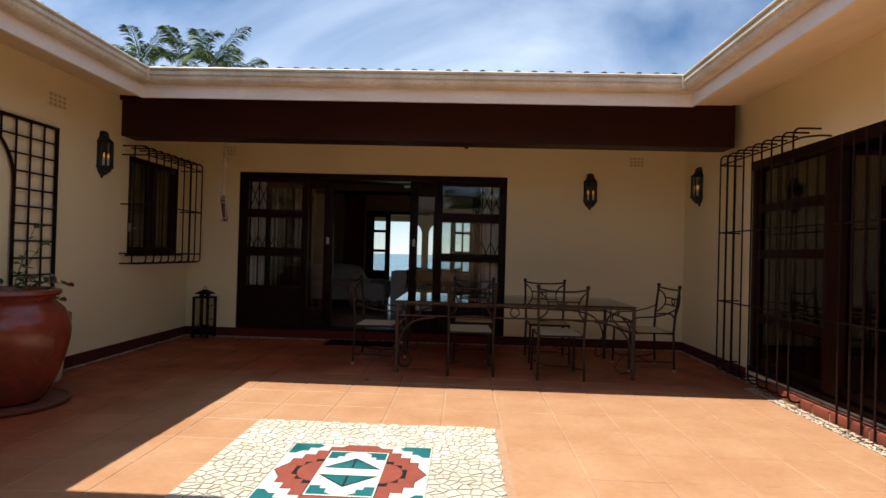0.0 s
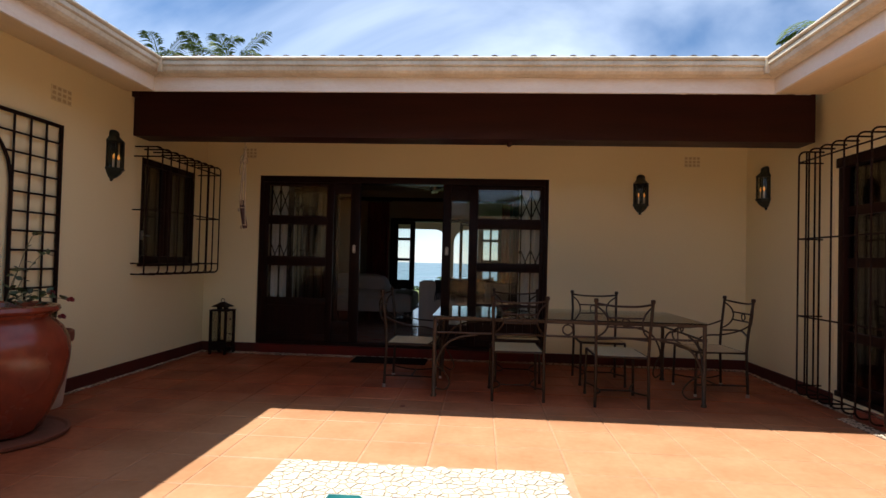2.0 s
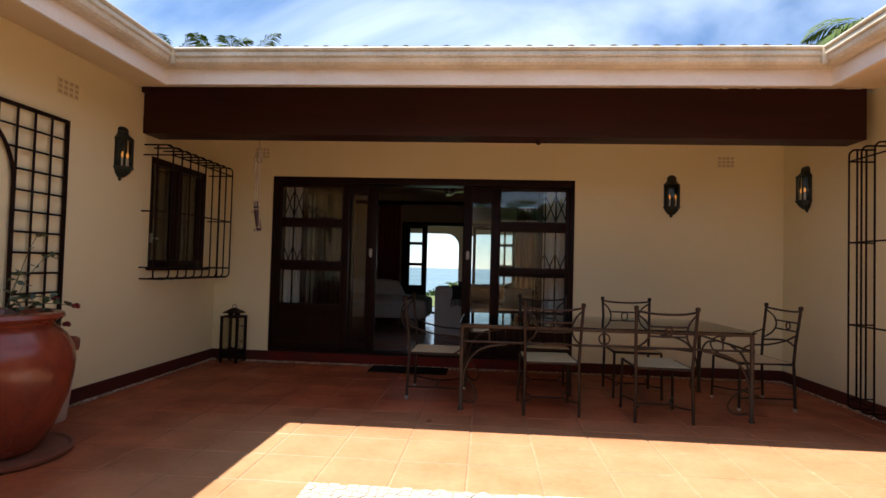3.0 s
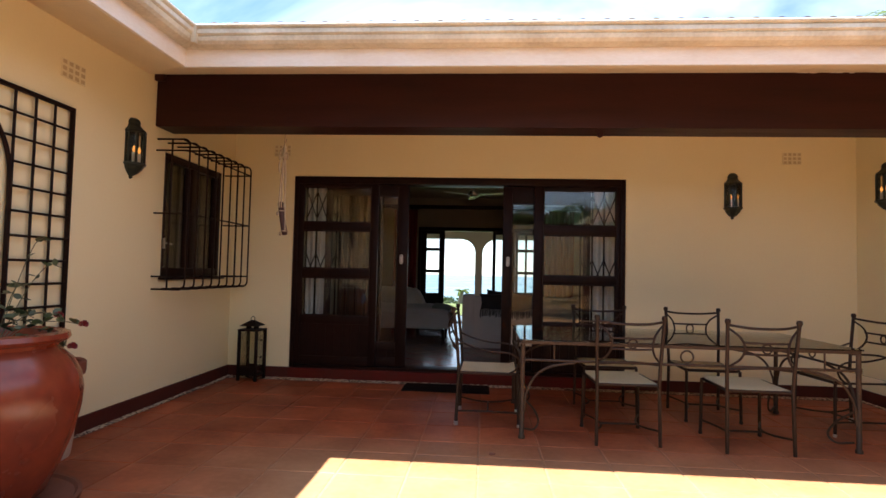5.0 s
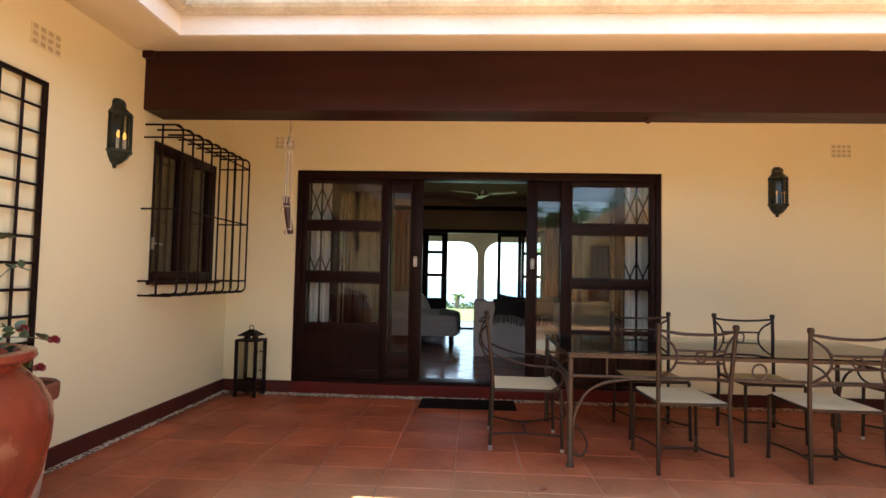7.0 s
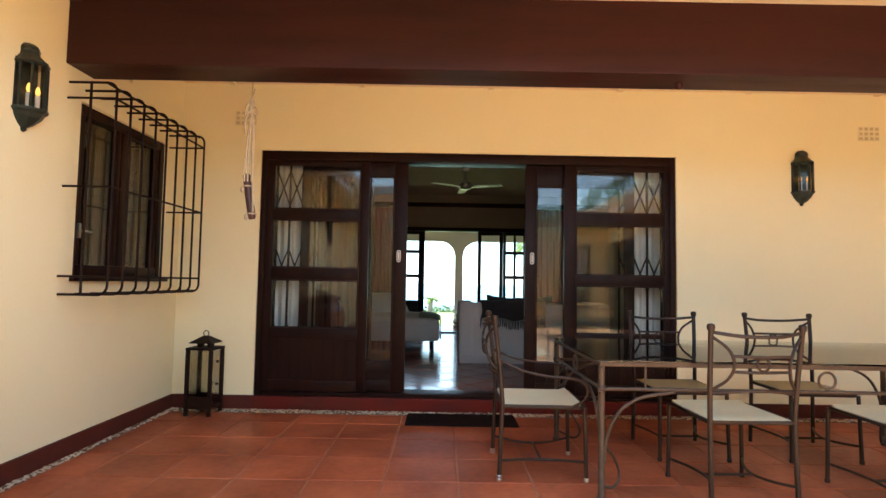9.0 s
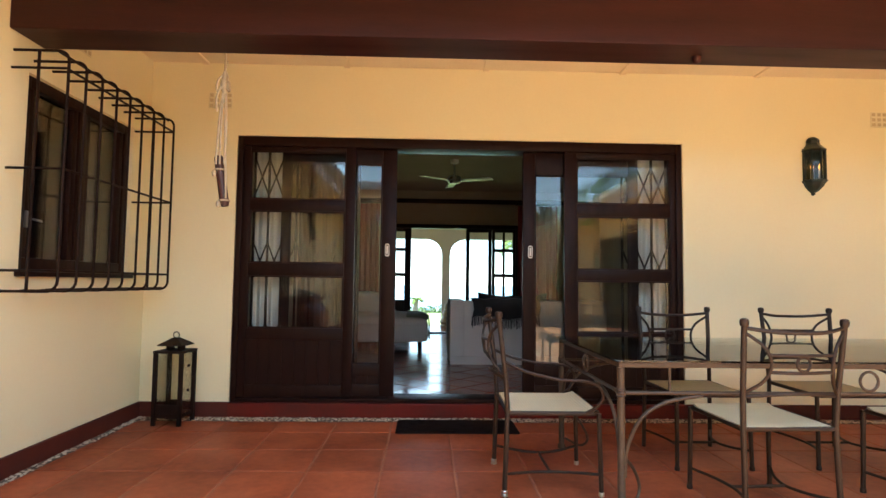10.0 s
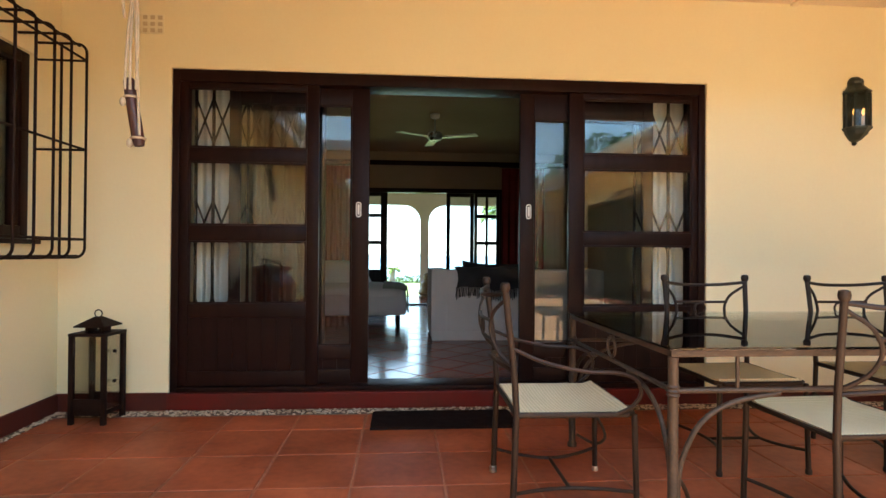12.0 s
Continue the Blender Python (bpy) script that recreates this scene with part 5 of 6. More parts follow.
gt = thing("bed_throw", 0, 0, FZ, 0, "sage green fringed throw on the daybed end", "throw blanket")
prof = [(-1.92, 0.557), (-1.80, 0.553), (-1.70, 0.545), (-1.63, 0.525), (-1.597, 0.485), (-1.588, 0.42), (-1.584, 0.27)]
bm, n = bmesh.new(), 20
sides = [[[bm.verts.new((x + 0.006 * o + 0.006 * math.sin(k * 1.3) * (j > 3), 11.34 + 1.02 * k / n, z + 0.006 * o + 0.006 * math.sin(k * 0.9 + j) - 0.05 * (abs(2 * k / n - 1) ** 6) * (j < 4))) for k in range(n + 1)] for j, (x, z) in enumerate(prof)] for o in (0, 1)]
for g in sides:
    for a, b in zip(g, g[1:]):
        for k in range(n):
            bm.faces.new((a[k], a[k + 1], b[k + 1], b[k]))
part("cloth", bm, M_GREENTHROW, gt)
part("fringe", fringe(bmesh.new(), [(-1.582, 11.36 + 0.0245 * k, 0.275) for k in range(41)], 0.09, random.Random(2)), M_GREENTHROW, gt)

fan = thing("ceiling_fan", -1.23, 11.6, 0.055, 0, "white ceiling fan with three blades at rest", "ceiling fan")
part("canopy", lathe([(0.02, 2.875), (0.06, 2.895), (0.065, 2.944)], 20), M_WHITE, fan)
part("rod", lathe([(0.012, 2.70), (0.012, 2.90)], 12), M_STEEL, fan)
part("motor", lathe([(0.03, 2.575), (0.075, 2.585), (0.105, 2.61), (0.11, 2.66), (0.08, 2.695), (0.02, 2.71)], 28), M_STEEL, fan, "steel motor housing")
for a in (95, 215, 335):
    m = Matrix.Rotation(radians(a), 4, "Z") @ Matrix.Translation((0, 0, 2.62)) @ Matrix.Rotation(radians(-6), 4, "X")
    bl = part("blade", box(bmesh.new(), 0.16, 0.60, -0.065, 0.065, -0.004, 0.004, 0.003, m), M_WHITE, fan)
    part("blade_arm", box(bmesh.new(), 0.08, 0.20, -0.02, 0.02, -0.010, -0.004, 0.002, m), M_STEEL, bl)


# sea-facing doors
def far_leaf(name, x0, x1, cols, rows_, low, label, y=RY1 + 0.08, stile=0.075):
    d = thing(name, 0, 0, 0, 0, label, "door", "sea-facing door leaves", "structure")
    z0, z1 = FZ + 0.03, FDZ - 0.08
    rail(d, "stile", (x0, x0 + stile, y - 0.02, y + 0.02, z0, z1))
    rail(d, "stile", (x1 - stile, x1, y - 0.02, y + 0.02, z0, z1))
    rail(d, "cross_rail", (x0 + stile, x1 - stile, y - 0.018, y + 0.018, z1 - 0.07, z1))
    if low > z0 + 0.2:
        rail(d, "panel", (x0 + stile, x1 - stile, y - 0.012, y + 0.012, z0, low))
    else:
        rail(d, "cross_rail", (x0 + stile, x1 - stile, y - 0.018, y + 0.018, z0, low))
    xa, xb, zt = x0 + stile, x1 - stile, z1 - 0.07
    for z in rows_:
        rail(d, "cross_rail", (xa, xb, y - 0.018, y + 0.018, z - 0.035, z + 0.035))
    for c in range(1, cols):
        x = xa + (xb - xa) * c / cols
        rail(d, "mullion", (x - 0.025, x + 0.025, y - 0.016, y + 0.016, low, zt))
    pane(d, xa, xb, low, zt, y + 0.002)
    return d


ff = thing("far_door_frame", 0, 0, 0, 0, "dark timber frame of the sea-facing doors", "door frame", "", "structure")
rail(ff, "head", (FDX0, FDX1, RY1 - 0.01, RY1 + 0.16, FDZ - 0.08, FDZ))
rail(ff, "jamb", (FDX0, FDX0 + 0.06, RY1 - 0.01, RY1 + 0.16, FZ, FDZ - 0.08))
rail(ff, "jamb", (FDX1 - 0.06, FDX1, RY1 - 0.01, RY1 + 0.16, FZ, FDZ - 0.08))
rail(ff, "sill", (FDX0 + 0.06, FDX1 - 0.06, RY1 - 0.01, RY1 + 0.16, FZ - 0.004, FZ + 0.025))
far_leaf("door_6", -2.50, -1.945, 1, (1.80, 1.29), 0.78, "dark timber leaf with three panes", stile=0.13)
far_leaf("door_7", -0.83, -0.30, 1, (), 0.22, "dark timber sliding leaf with one tall pane")
far_leaf("door_8", -0.30, 0.18, 2, (1.80, 1.29, 0.78), 0.30, "dark timber leaf with eight small panes", y=RY1 + 0.035, stile=0.06)
curtain(0.20, 1.0, RY1 - 0.14, FZ + 0.02, 2.70, M_REDCURTAIN, "deep red curtain gathered beside the sea doors", "red_curtain", waves=6, depth=0.045)
curtain(-3.12, -2.58, RY1 - 0.14, FZ + 0.02, 2.70, M_REDCURTAIN, "deep red curtain gathered beside the sea doors", "red_curtain", waves=5, depth=0.045)

fig = tagged(finish("garden_figure", lathe([(0.02, 0.0), (0.17, 0.0), (0.18, 0.03), (0.15, 0.07), (0.19, 0.11), (0.165, 0.17), (0.12, 0.24), (0.13, 0.30), (0.10, 0.36), (0.06, 0.39), (0.075, 0.45), (0.06, 0.51), (0.015, 0.55)], 20), M_FIGURE, None, True),
             "seated weathered bronze garden figure by the column", "statue")
fig.matrix_basis = pose(-1.12, 16.25, FZ)


# ---- garden and palms ----
def frond(bm, base, heading, length, lift, droop, leaflets, width, rng):
    """A feathered palm leaf: arched rib with leaflets on both sides."""
    h = Vector((math.cos(heading), math.sin(heading), 0))
    side = Vector((-h.y, h.x, 0))
    pts = []
    for i in range(leaflets + 1):
        f = i / leaflets
        pts.append(Vector(base) + h * length * (f - 0.15 * f * f) + Vector((0, 0, length * (lift * f - droop * f * f))))
    for i in range(0, len(pts) - 1, 2):
        j = min(i + 2, len(pts) - 1)
        w = 0.02 * (1 - i / len(pts)) + 0.004
        a, b = pts[i], pts[j]
        v = [bm.verts.new(a + side * w), bm.verts.new(a - side * w), bm.verts.new(b - side * w * 0.8), bm.verts.new(b + side * w * 0.8)]
        bm.faces.new(v)
    for i in range(3, len(pts)):
        f = i / leaflets
        ll = width * math.sin(math.pi * min(0.98, 0.18 + 0.8 * f)) * rng.uniform(0.8, 1.1)
        d = (pts[i] - pts[i - 1]).normalized()
        for s in (-1, 1):
            tip = pts[i] + side * s * ll * 0.72 + d * ll * 0.75 + Vector((0, 0, rng.uniform(-0.62, -0.25) * ll))
            mid = (pts[i] + tip) / 2 + Vector((0, 0, 0.16 * ll))
            wv = d * 0.021
            v = [bm.verts.new(pts[i]), bm.verts.new(mid - wv), bm.verts.new(tip), bm.verts.new(mid + wv)]
            bm.faces.new(v)


def palm(x, y, z0, height, fronds, length, seed, label, lean=0.0, lift=0.9, name="palm_tree"):
    rng = random.Random(seed)
    t = thing(name, x, y, z0, 0, label, "palm", "palms round the house")
    top = Vector((lean, 0, height))
    part("trunk", bar(bend([(0, 0, 0), (lean * 0.3, 0, height * 0.5), tuple(top)], 8), [0.13 - 0.05 * k / 16 + 0.006 * (k % 2) for k in range(17)], 10), M_TRUNK, t)
    bm = bmesh.new()
    for k in range(fronds):
        frond(bm, top, k * 2.399 + rng.uniform(-0.2, 0.2), length * rng.uniform(0.75, 1.1), lift * (1 - 0.8 * k / fronds) + 0.25, rng.uniform(0.7, 1.05), 46, length * 0.34, rng)
    part("crown", bm, M_PALM, t, "feathery green palm crown", smooth=False)
    return t


palm(-10.9, 18.0, -0.3, 7.62, 8, 1.55, 3, "tall feathery palm behind the roof", 0.1, 1.3)
palm(-9.65, 18.4, -0.3, 7.72, 8, 1.5, 5, "feathery palm rising over the roof", 0.1, 1.4)
palm(-8.35, 18.0, -0.3, 7.5, 9, 1.7, 9, "feathery palm rising over the roof", -0.1, 1.35)
palm(-7.75, 18.5, -0.3, 7.25, 8, 1.4, 10, "feathery palm rising over the roof", -0.1, 1.1)
palm(6.55, 11.2, -0.3, 5.8, 22, 1.7, 11, "bushy palm beside the east wing", 0.1, 0.75)
palm(-2.05, 26.8, -0.08, 0.50, 9, 0.42, 13, "small windblown palm at the lawn edge", 0.05)
palm(1.95, 24.5, -0.08, 2.6, 14, 1.3, 17, "palm standing on the lawn", 0.2)


def leafy(name, x, y, z, rx, ry, rz_, count, size, seed, label, category, trunk=0.0):
    """A shrub or tree crown of many small leaves in several clumps."""
    rng = random.Random(seed)
    t = thing(name, x, y, z, 0, label, category, "shrubs and trees")
    clumps = [(rng.uniform(-0.7, 0.7) * rx, rng.uniform(-0.7, 0.7) * ry, trunk + rng.uniform(0.25, 0.95) * rz_, rng.uniform(0.35, 0.6)) for _ in range(9)]
    bm = bmesh.new()
    for k in range(count):
        cx, cy, cz, s = clumps[k % len(clumps)]
        d = Vector((rng.gauss(0, 1), rng.gauss(0, 1), rng.gauss(0, 1))).normalized()
        p = Vector((cx + d.x * rx * s * rng.uniform(0.6, 1), cy + d.y * ry * s * rng.uniform(0.6, 1), max(0.02, cz + d.z * rz_ * s * rng.uniform(0.6, 1))))
        leaf_mesh(bm, p, (d.x + rng.uniform(-0.6, 0.6), d.y + rng.uniform(-0.6, 0.6), d.z + rng.uniform(-0.5, 0.5)), size * rng.uniform(0.7, 1.3), rng.uniform(-1.5, 1.5))
    part("foliage", bm, M_BUSH, t, smooth=False)
    limbs = [(0.3 * c[0], 0.3 * c[1], 0.55 * c[2]) for c in clumps[:5]]
    st = bar([(0, 0, -0.3), (0.02, 0, 0.4 * (trunk + rz_))], [0.06 * rz_, 0.035 * rz_], 8)
    for c, l in zip(clumps[:5], limbs):
        tube(st, [(0.01, 0, 0.25 * (trunk + rz_)), l, c[:3]], [0.03 * rz_, 0.02 * rz_, 0.006 * rz_], 6)
    part("trunk", st, M_TRUNK, t)
    return t


for k, (x, y, s) in enumerate(((-1.6, 27.8, 0.55), (-3.4, 28.0, 0.5), (-0.4, 28.2, 0.45), (0.9, 27.6, 0.5), (-5.2, 27.9, 0.7), (2.4, 28.0, 0.6), (-2.6, 28.6, 0.5))):
    leafy("shrub", x, y, -0.38, 0.9, 0.5, s * 0.60, 700, 0.11, 30 + k, "low salt-bitten shrub at the lawn edge", "shrub")
palm(0.1, -9.9, -0.3, 3.6, 18, 1.7, 21, "spreading palm behind the garden wall", 0.1, 1.2)
palm(1.35, -10.4, -0.3, 3.5, 16, 1.5, 23, "spreading palm behind the garden wall", -0.1, 1.2)
leafy("tree", 3.0, -10.4, -0.3, 2.6, 2.0, 2.0, 8000, 0.14, 51, "broad green tree behind the garden wall", "tree", 1.6)
leafy("tree", 6.7, -11.5, -0.3, 2.3, 2.0, 2.4, 9500, 0.14, 57, "broad green tree behind the east wing", "tree", 3.3)

# narrow window with a white blind in the south wall
sw = thing("window_2", 2.32, YS, 0, 0, "narrow dark framed window with a white blind", "window", "", "structure")
for r in ((-0.27, -0.22, 0.0, 0.05, 0.70, 2.24), (0.22, 0.27, 0.0, 0.05, 0.70, 2.24), (-0.22, 0.22, 0.0, 0.05, 2.19, 2.24), (-0.22, 0.22, 0.0, 0.05, 0.70, 0.75)):
    rail(sw, "window_frame", r)
for x in (-0.075, 0.075):
    rail(sw, "bar", (x - 0.012, x + 0.012, 0.015, 0.04, 0.75, 2.19), M_IRON, 0.003)
part("blind", boxes([(-0.22, 0.22, 0.004, 0.012 + 0.002 * (k % 2), 0.752 + 0.048 * k, 0.798 + 0.048 * k) for k in range(30)], 0.002), M_WHITE, sw, "white slatted blind")

# small table with a potted plant by the south wall
ptab = thing("plant_table", 1.95, -1.9, 0, 0, "small dark iron plant table by the wall", "table")
part("top", boxes([(-0.4, 0.4, -0.22, 0.22, 0.70, 0.73)], 0.006), M_WOOD, ptab)
for sx in (-1, 1):
    for sy in (-1, 1):
        part("leg", bar([(sx * 0.36, sy * 0.18, 0), (sx * 0.36, sy * 0.18, 0.70)], 0.012), M_IRON, ptab)
rp = thing("red_pot", 1.95, -1.9, 0.73, 0, "small red pot with a leafy plant", "plant pot")
part("body", lathe([(0.02, 0), (0.09, 0), (0.13, 0.20), (0.14, 0.21), (0.125, 0.22), (0.02, 0.19)], 24), M_ROSE, rp)
bm = bmesh.new()
rng_ = random.Random(77)
for k in range(260):
    d = Vector((rng_.gauss(0, 1), rng_.gauss(0, 1), abs(rng_.gauss(0, 1)) + 0.2)).normalized()
    leaf_mesh(bm, Vector((0, 0, 0.22)) + d * rng_.uniform(0.08, 0.55), d, rng_.uniform(0.05, 0.09), rng_.uniform(-1.5, 1.5))
part("foliage", bm, M_BUSH, rp, smooth=False)


# ---- mosaic panel in the paving ----
MX0, MX1, MY0, MY1 = -1.48, 0.24, 2.33, 4.075
mosaic = thing("mosaic_panel", 0, 0, 0, 0, "white crazy-stone square with a painted tile motif", "mosaic")
part("bed", boxes([(MX0, MX1, MY0, MY1, -0.012, 0.0005)]), M_STONEGROUT, mosaic, "grey grout bed", smooth=False)
PX0, PX1, PY0, PY1 = -1.075, -0.185, 2.71, 3.60
panel = part("painted_tile", boxes([(PX0, PX1, PY0, PY1, 0.0006, 0.005)], 0.002), M_WHITEGLAZE, mosaic, "white glazed tile panel with a teal and red motif")


def motif(outline, mat, level):
    """A glazed shape on the panel; outline in panel widths from its middle."""
    cx, cy, w = (PX0 + PX1) / 2, (PY0 + PY1) / 2, PX1 - PX0
    pts = [(cx + u * w, cy + v * w) for u, v in outline]
    part("glaze_shape", prism(pts, 0.005, 0.0055 + 0.0004 * level), mat, panel, smooth=False)


def flip(outline, su, sv):
    return [(su * u, sv * v) for u, v in outline][::(1 if su * sv > 0 else -1)]


STEP = [(0.0, 0.485), (0.10, 0.485), (0.14, 0.44), (0.22, 0.44), (0.22, 0.36), (0.29, 0.36), (0.29, 0.28), (0.36, 0.28), (0.36, 0.20), (0.42, 0.20), (0.42, 0.12), (0.485, 0.0)]
RIM = STEP + [(u, -v) for u, v in STEP[::-1][1:]] + [(-u, -v) for u, v in STEP[1:]] + [(-u, v) for u, v in STEP[::-1][1:-1]]
motif([(u * 1.012, v * 1.012) for u, v in RIM], M_BLACKGLAZE, 0)
motif(RIM, M_RUST, 1)
CORNER = [(0.49, 0.49), (0.49, 0.30), (0.44, 0.30), (0.40, 0.35), (0.36, 0.35), (0.36, 0.41), (0.30, 0.41), (0.27, 0.46), (0.30, 0.49)]
RECT = [(-0.205, -0.36), (0.205, -0.36), (0.205, 0.36), (-0.205, 0.36)]
for su in (-1, 1):
    half = [(0.21 * su, 0.20), (0.26 * su, 0.20), (0.26 * su, 0.14), (0.32 * su, 0.14), (0.32 * su, 0.07), (0.36 * su, 0.07), (0.36 * su, -0.07), (0.32 * su, -0.07), (0.32 * su, -0.14), (0.26 * su, -0.14), (0.26 * su, -0.20), (0.21 * su, -0.20)]
    motif(half if su < 0 else half[::-1], M_BLACKGLAZE, 2)
    disc = [(su * (0.205 + 0.13 * math.cos(radians(a))), 0.16 * math.sin(radians(a))) for a in range(-90, 91, 15)]
    motif(disc if su > 0 else disc[::-1], M_RUST, 3)
    for sv in (-1, 1):
        motif(flip([(u * 1.0 + 0.004 if u < 0.49 else u, v) for u, v in CORNER][::-1], su, sv), M_TEAL, 1)
motif([(u * 1.03, v * 1.02) for u, v in RECT], M_BLACKGLAZE, 2)
motif(RECT, M_WHITEGLAZE, 3)
for sv in (-1, 1):
    motif(flip([(-0.19, 0.055), (0.19, 0.055), (0.0, 0.235)], 1, sv), M_BLACKGLAZE, 4)
    motif(flip([(-0.165, 0.064), (-0.006, 0.064), (-0.006, 0.212)], 1, sv), M_TEAL, 5)
    motif(flip([(0.006, 0.064), (0.165, 0.064), (0.006, 0.212)], 1, sv), M_TEAL, 5)
    for su in (-1, 1):
        motif(flip([(0.195, 0.345), (0.195, 0.22), (0.13, 0.22), (0.13, 0.26), (0.09, 0.26), (0.09, 0.31), (0.04, 0.345)], su, sv)[::-1], M_TEAL, 4)


def clip(poly, px, py, nx, ny):
    """Keeps the part of a convex polygon on the near side of a line."""
    out = []
    for i in range(len(poly)):
        a, b = poly[i], poly[(i + 1) % len(poly)]
        da, db = (a[0] - px) * nx + (a[1] - py) * ny, (b[0] - px) * nx + (b[1] - py) * ny
        if da <= 0:
            out.append(a)
        if (da < 0 < db) or (db < 0 < da):
            f = da / (da - db)
            out.append((a[0] + f * (b[0] - a[0]), a[1] + f * (b[1] - a[1])))
    return out


def crazy_stones():
    rng = random.Random(21)
    s = 0.059
    n = int((MX1 - MX0) / s) + 1
    seeds = {(i, j): (MX0 + (i + rng.uniform(0.05, 0.95)) * s, MY0 + (j + rng.uniform(0.05, 0.95)) * s) for i in range(n) for j in range(n)}
    for key, (x, y) in seeds.items():
        if PX0 < x < PX1 and PY0 < y < PY1:
            edge = min((x - PX0, (PX0 - 0.022, y)), (PX1 - x, (PX1 + 0.022, y)), (y - PY0, (x, PY0 - 0.022)), (PY1 - y, (x, PY1 + 0.022)))
            if edge[0] < 0.028:
                seeds[key] = edge[1]
    rest, made = bmesh.new(), 0
    order = sorted(seeds, key=lambda k: -k[1])
    for i, j in order:
        x, y = seeds[i, j]
        if not (MX0 < x < MX1 and MY0 < y < MY1) or (PX0 < x < PX1 and PY0 < y < PY1):
            continue
        poly = [(x - 0.13, y - 0.13), (x + 0.13, y - 0.13), (x + 0.13, y + 0.13), (x - 0.13, y + 0.13)]
        for di in range(-2, 3):
            for dj in range(-2, 3):
                o = seeds.get((i + di, j + dj))
                if (di or dj) and o:
                    nx, ny = o[0] - x, o[1] - y
                    d = math.hypot(nx, ny)
                    nx, ny = nx / d, ny / d
                    poly = clip(poly, x + nx * (d / 2 - 0.0042), y + ny * (d / 2 - 0.0042), nx, ny)
        for px, py, nx, ny in ((MX0, y, -1, 0), (MX1, y, 1, 0), (x, MY0, 0, -1), (x, MY1, 0, 1)):
            poly = clip(poly, px, py, nx, ny)
        for inside, px, py, nx, ny in ((x < PX0, PX0 - 0.004, y, 1, 0), (x > PX1, PX1 + 0.004, y, -1, 0), (y > PY1, x, PY1 + 0.004, 0, -1), (y < PY0, x, PY0 - 0.004, 0, 1)):
            if inside and PX0 - 0.1 < x < PX1 + 0.1 and PY0 - 0.1 < y < PY1 + 0.1:
                poly = clip(poly, px, py, nx, ny)
                break
        if len(poly) < 3:
            continue
        top = 0.004 + rng.uniform(0, 0.002)
        if made < 300 and y > 2.75:
            part("stone", prism(poly, 0.0006, top), M_MARBLE, mosaic, smooth=False)
            made += 1
        else:
            lo = [rest.verts.new((a, b, 0.0006)) for a, b in poly]
            hi = [rest.verts.new((a, b, top)) for a, b in poly]
            rest.faces.new(hi)
            for k in range(len(poly)):
                rest.faces.new((lo[k], lo[(k + 1) % len(poly)], hi[(k + 1) % len(poly)], hi[k]))
    tagged(part("stone_infill", rest, M_MARBLE, mosaic, smooth=False), kind="stuff")


crazy_stones()


# ---- paving tiles ----
def slab(w, d, h=0.012, r=0.010):
    """Shared mesh of one tile with softened edges, its middle at the origin."""
    me = bpy.data.meshes.new("tile")
    bm = bmesh.new()
    for inset, z in ((0, -h), (0, -0.004), (r * 0.35, -0.001), (r, 0.0)):
        for sx, sy in ((-1, -1), (1, -1), (1, 1), (-1, 1)):
            bm.verts.new((sx * (w / 2 - inset), sy * (d / 2 - inset), z))
    bm.verts.ensure_lookup_table()
    for lv in range(3):
        for k in range(4):
            bm.faces.new([bm.verts[i] for i in (lv * 4 + k, lv * 4 + (k + 1) % 4, lv * 4 + 4 + (k + 1) % 4, lv * 4 + 4 + k)])
    bm.faces.new([bm.verts[12 + k] for k in range(4)])
    bm.to_mesh(me)
    bm.free()
    return me


T = 0.4375
xs = [XW + 0.075] + [-3.65 + T * k for k in range(15)] + [2.80, 2.962]
ys = [MY1 - T * k for k in range(15, 0, -1)] + [MY1 + T * k for k in range(4)] + [5.70, 6.135, 6.57, 7.005, 7.44, 7.765]
meshes = {}
old = bmesh.new()
for i in range(len(xs) - 1):
    for j in range(len(ys) - 1):
        x0, x1, y0, y1 = xs[i], xs[i + 1], ys[j], ys[j + 1]
        cx, cy = (x0 + x1) / 2, (y0 + y1) / 2
        if MX0 - 0.05 < cx < MX1 + 0.05 and MY0 < cy < MY1 or x1 - x0 < 0.05 or (x0 > 2.75 and cy < 5.7):
            continue
        gap = 0.010
        if cy < 2.0:
            box(old, x0 + gap / 2, x1 - gap / 2, y0 + gap / 2, y1 - gap / 2, -0.012, 0.0)
            continue
        key = (round(x1 - x0, 3), round(y1 - y0, 3))
        if key not in meshes:
            meshes[key] = slab(key[0] - gap, key[1] - gap)
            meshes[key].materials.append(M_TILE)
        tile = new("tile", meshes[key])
        tile.parent = floor
        k = random.Random(i * 97 + j)
        tile.matrix_basis = pose(cx + k.uniform(-0.0015, 0.0015), cy + k.uniform(-0.0015, 0.0015), k.uniform(-0.0012, 0.0008), k.uniform(-0.15, 0.15), k.uniform(-0.15, 0.15), k.uniform(-0.25, 0.25))
tagged(part("tiles", old, M_JOINEDTILE, floor, smooth=False), kind="stuff")

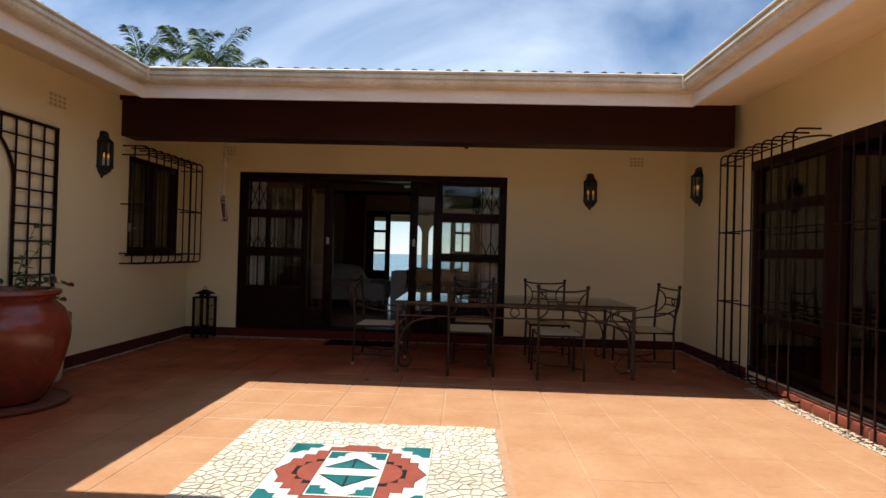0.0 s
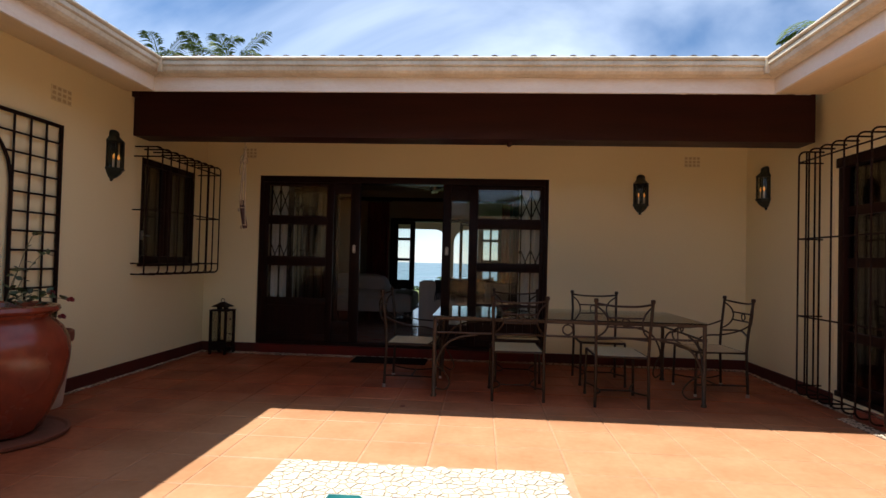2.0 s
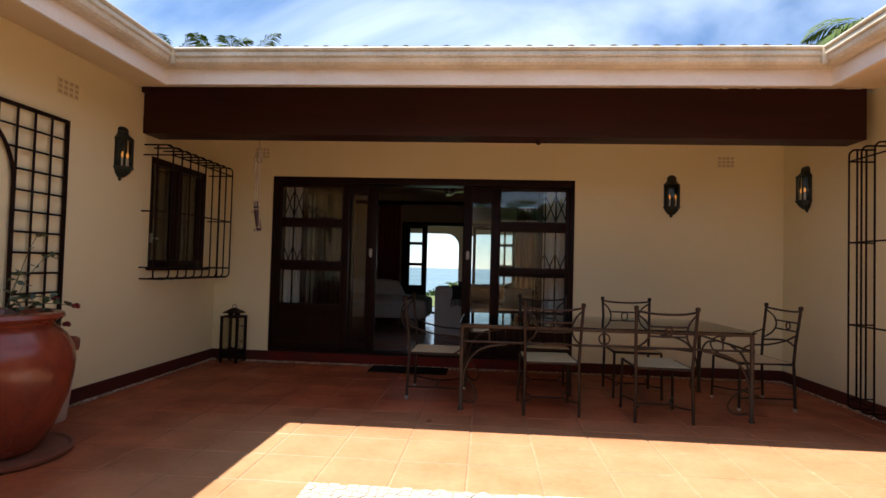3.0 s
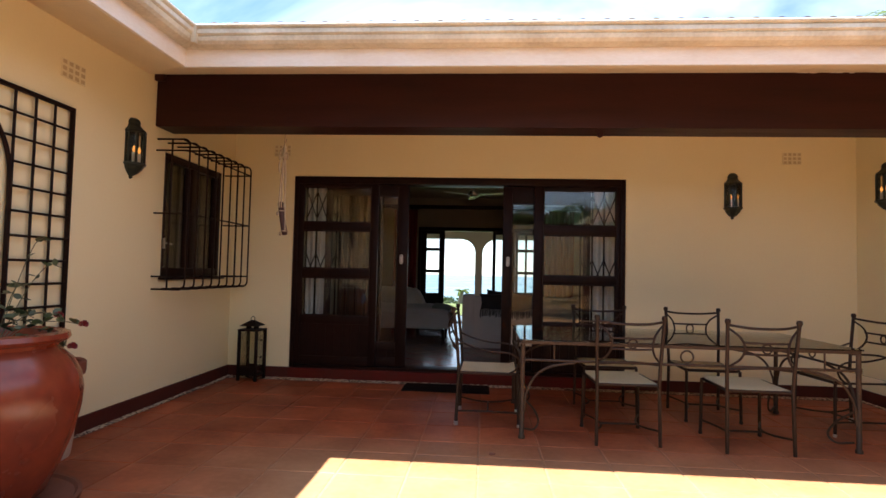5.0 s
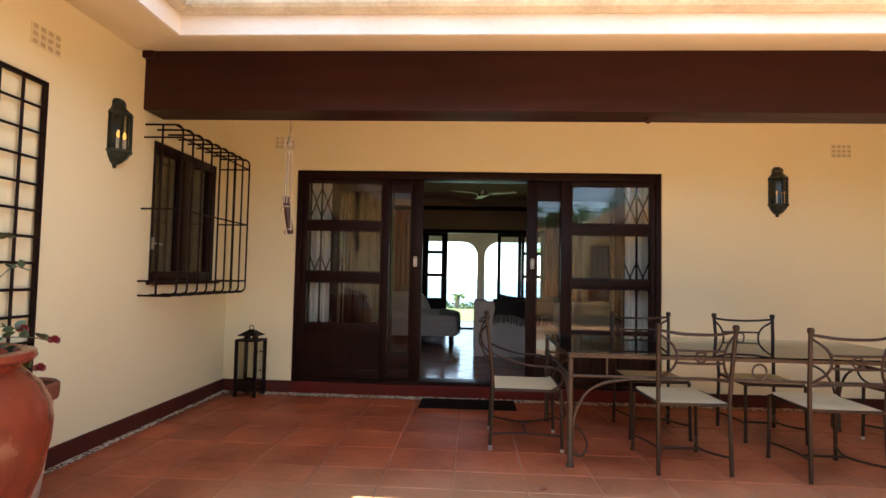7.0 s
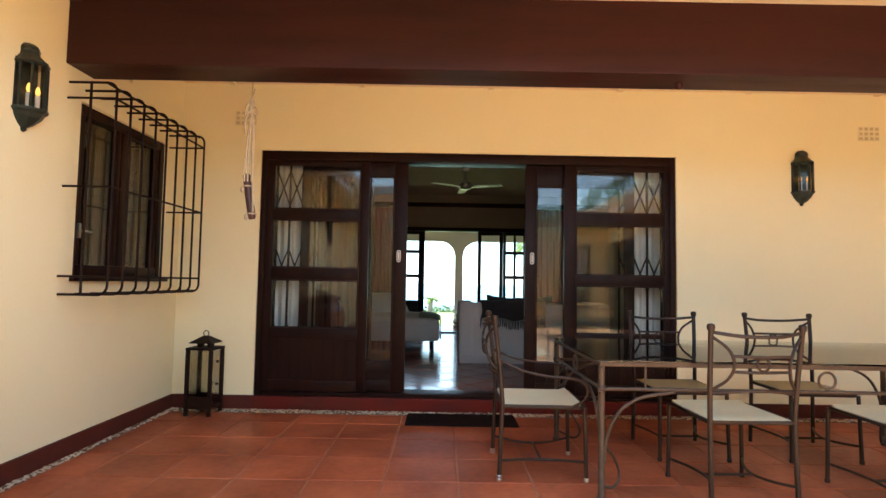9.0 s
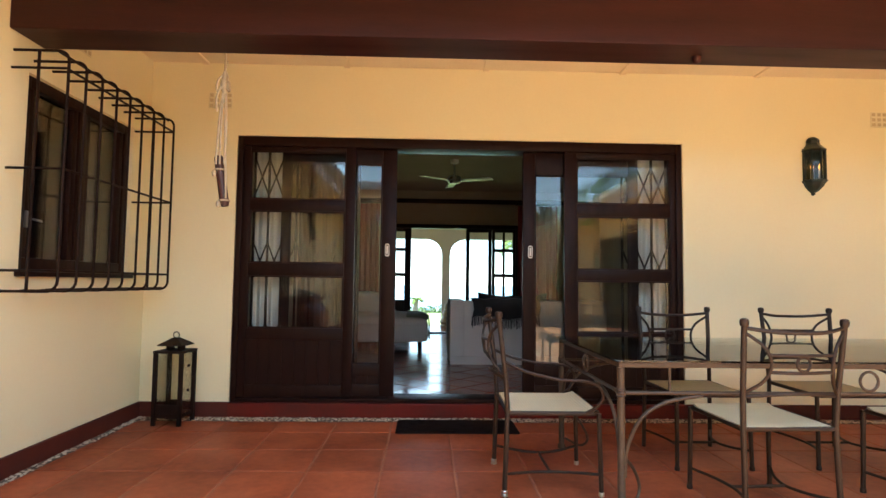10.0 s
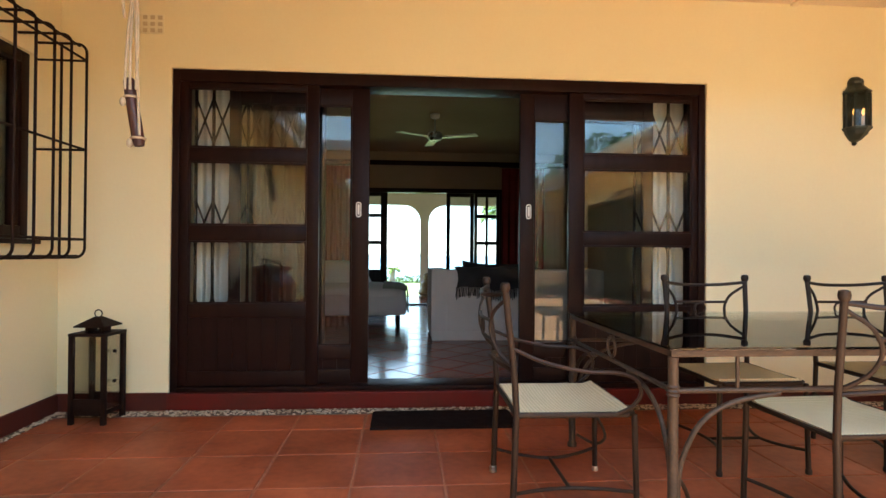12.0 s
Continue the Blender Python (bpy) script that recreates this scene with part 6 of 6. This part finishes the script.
# living room tiles, laid diagonally
room = bpy.data.objects["room_floor"]
D = 0.335
tm = slab(D - 0.008, D - 0.008, 0.006, 0.004)
tm.materials.append(M_INTILE)
far = bmesh.new()
for i in range(-40, 41):
    for j in range(-40, 41):
        cx, cy = -1.75 + (i - j) * D * 0.70711, 8.4 + (i + j) * D * 0.70711
        if not (XW + 0.25 < cx < 1.7 and 8.1 < cy < 16.65):
            continue
        if -2.45 < cx < -0.25 and cy < 14.5:
            tile = new("tile", tm)
            tile.parent = room
            tile.matrix_basis = pose(cx, cy, FZ, random.Random(i * 31 + j).uniform(-0.12, 0.12), 0, 45)
        else:
            box(far, -D / 2 + 0.004, D / 2 - 0.004, -D / 2 + 0.004, D / 2 - 0.004, -0.006, 0, m=Matrix.Translation((cx, cy, FZ)) @ Matrix.Rotation(math.pi / 4, 4, "Z"))
tagged(part("tiles", far, M_INTILE, room, smooth=False), kind="stuff")

# brick kerbs below the east doors
def brick_kerb(north, count):
    kerb = thing("brick_kerb", 0, north, 0, 0, "low kerb of red bricks before the barred doors", "kerb", "kerbs at the barred doors", "structure")
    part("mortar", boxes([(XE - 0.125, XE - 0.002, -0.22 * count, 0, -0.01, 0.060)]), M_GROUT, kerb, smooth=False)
    first = part("brick", boxes([(-0.064, 0.064, -0.105, 0.105, -0.040, 0.040)], 0.014), M_BRICK, kerb)
    first.matrix_basis = pose(XE - 0.068, -0.11, 0.048)
    for k in range(1, count):
        b = new("brick", first.data)
        b.parent = kerb
        q = random.Random(k)
        b.matrix_basis = pose(XE - 0.068 + q.uniform(-0.003, 0.003), -0.11 - 0.22 * k, 0.048 + q.uniform(-0.002, 0.002), 0, 0, q.uniform(-1, 1))


brick_kerb(5.67, 13)
brick_kerb(1.30, 14)


# ---- pebble strips ----
def pebbles(name, label, places, seed):
    rng = random.Random(seed)
    bm = bmesh.new()
    proto = bmesh.new()
    bmesh.ops.create_icosphere(proto, subdivisions=1, radius=1)
    verts = [v.co.copy() for v in proto.verts]
    faces = [[v.index for v in f.verts] for f in proto.faces]
    proto.free()
    for x, y in places(rng):
        a, s = rng.uniform(0, 6.28), rng.uniform(0.005, 0.0115)
        m = Matrix.Translation((x, y, s * 0.35 - 0.004)) @ Matrix.Rotation(a, 4, "Z") @ Matrix.Diagonal((s * rng.uniform(0.9, 1.5), s, s * rng.uniform(0.5, 0.8), 1))
        vs = [bm.verts.new(m @ v) for v in verts]
        for f in faces:
            bm.faces.new([vs[i] for i in f])
    return tagged(finish(name, bm, M_PEBBLE, None, True), label, "pebbles", "", "stuff")


pebbles("pebbles", "strip of small white pebbles along the walls",
        lambda r: [(XW + r.uniform(0.025, 0.075), r.uniform(3.5, YN - 0.04)) for _ in range(620)] + [(r.uniform(XW + 0.03, XE - 0.03), YN - r.uniform(0.04, 0.155)) for _ in range(2000)], 5)
pebbles("pebbles", "strip of white gravel beside the brick kerb",
        lambda r: [(XE - r.uniform(0.13, 0.25), r.uniform(-1.8, 5.7)) for _ in range(3400)] + [(XE - r.uniform(0.03, 0.085), r.uniform(5.7, YN - 0.1)) for _ in range(330)], 6)

# ---- roof edge tiles ----
rt = bmesh.new()
for a in range(0, 181, 20):
    for y in (0.0, 0.42):
        rt.verts.new((0.036 * math.cos(radians(a)), y, 0.026 * math.sin(radians(a)) + y * 0.267))
rt.verts.ensure_lookup_table()
for k in range(9):
    rt.faces.new([rt.verts[i] for i in (2 * k, 2 * k + 2, 2 * k + 3, 2 * k + 1)])
rt.faces.new([rt.verts[2 * k] for k in range(10)])
one = part("roof_tile", rt, M_ROOFTILE, roof)
one.matrix_basis = pose(-2.98, 5.30, 2.972)
for k in range(1, 31):
    o = new("roof_tile", one.data)
    o.parent = roof
    o.matrix_basis = pose(-2.98 + 0.163 * k, 5.30, 2.972, 0, 0, random.Random(k).uniform(-2, 2))
for k in range(75):
    for x, rz in ((-3.14, 90), (2.02, -90)):
        o = new("roof_tile", one.data)
        o.parent = roof
        o.matrix_basis = pose(x, 5.1 - 0.163 * k, 2.972, 0, 0, rz + random.Random(k).uniform(-2, 2))

leafbit = thing("fallen_leaf", -0.95, 5.42, 0.006, 30, "small dry fallen leaf on the tiles", "leaf")
bm = bmesh.new()
leaf_mesh(bm, (0, 0, 0), (1, 0.2, 0.05), 0.06, 0.3)
part("blade", bm, M_POTRIM, leafbit, smooth=False)
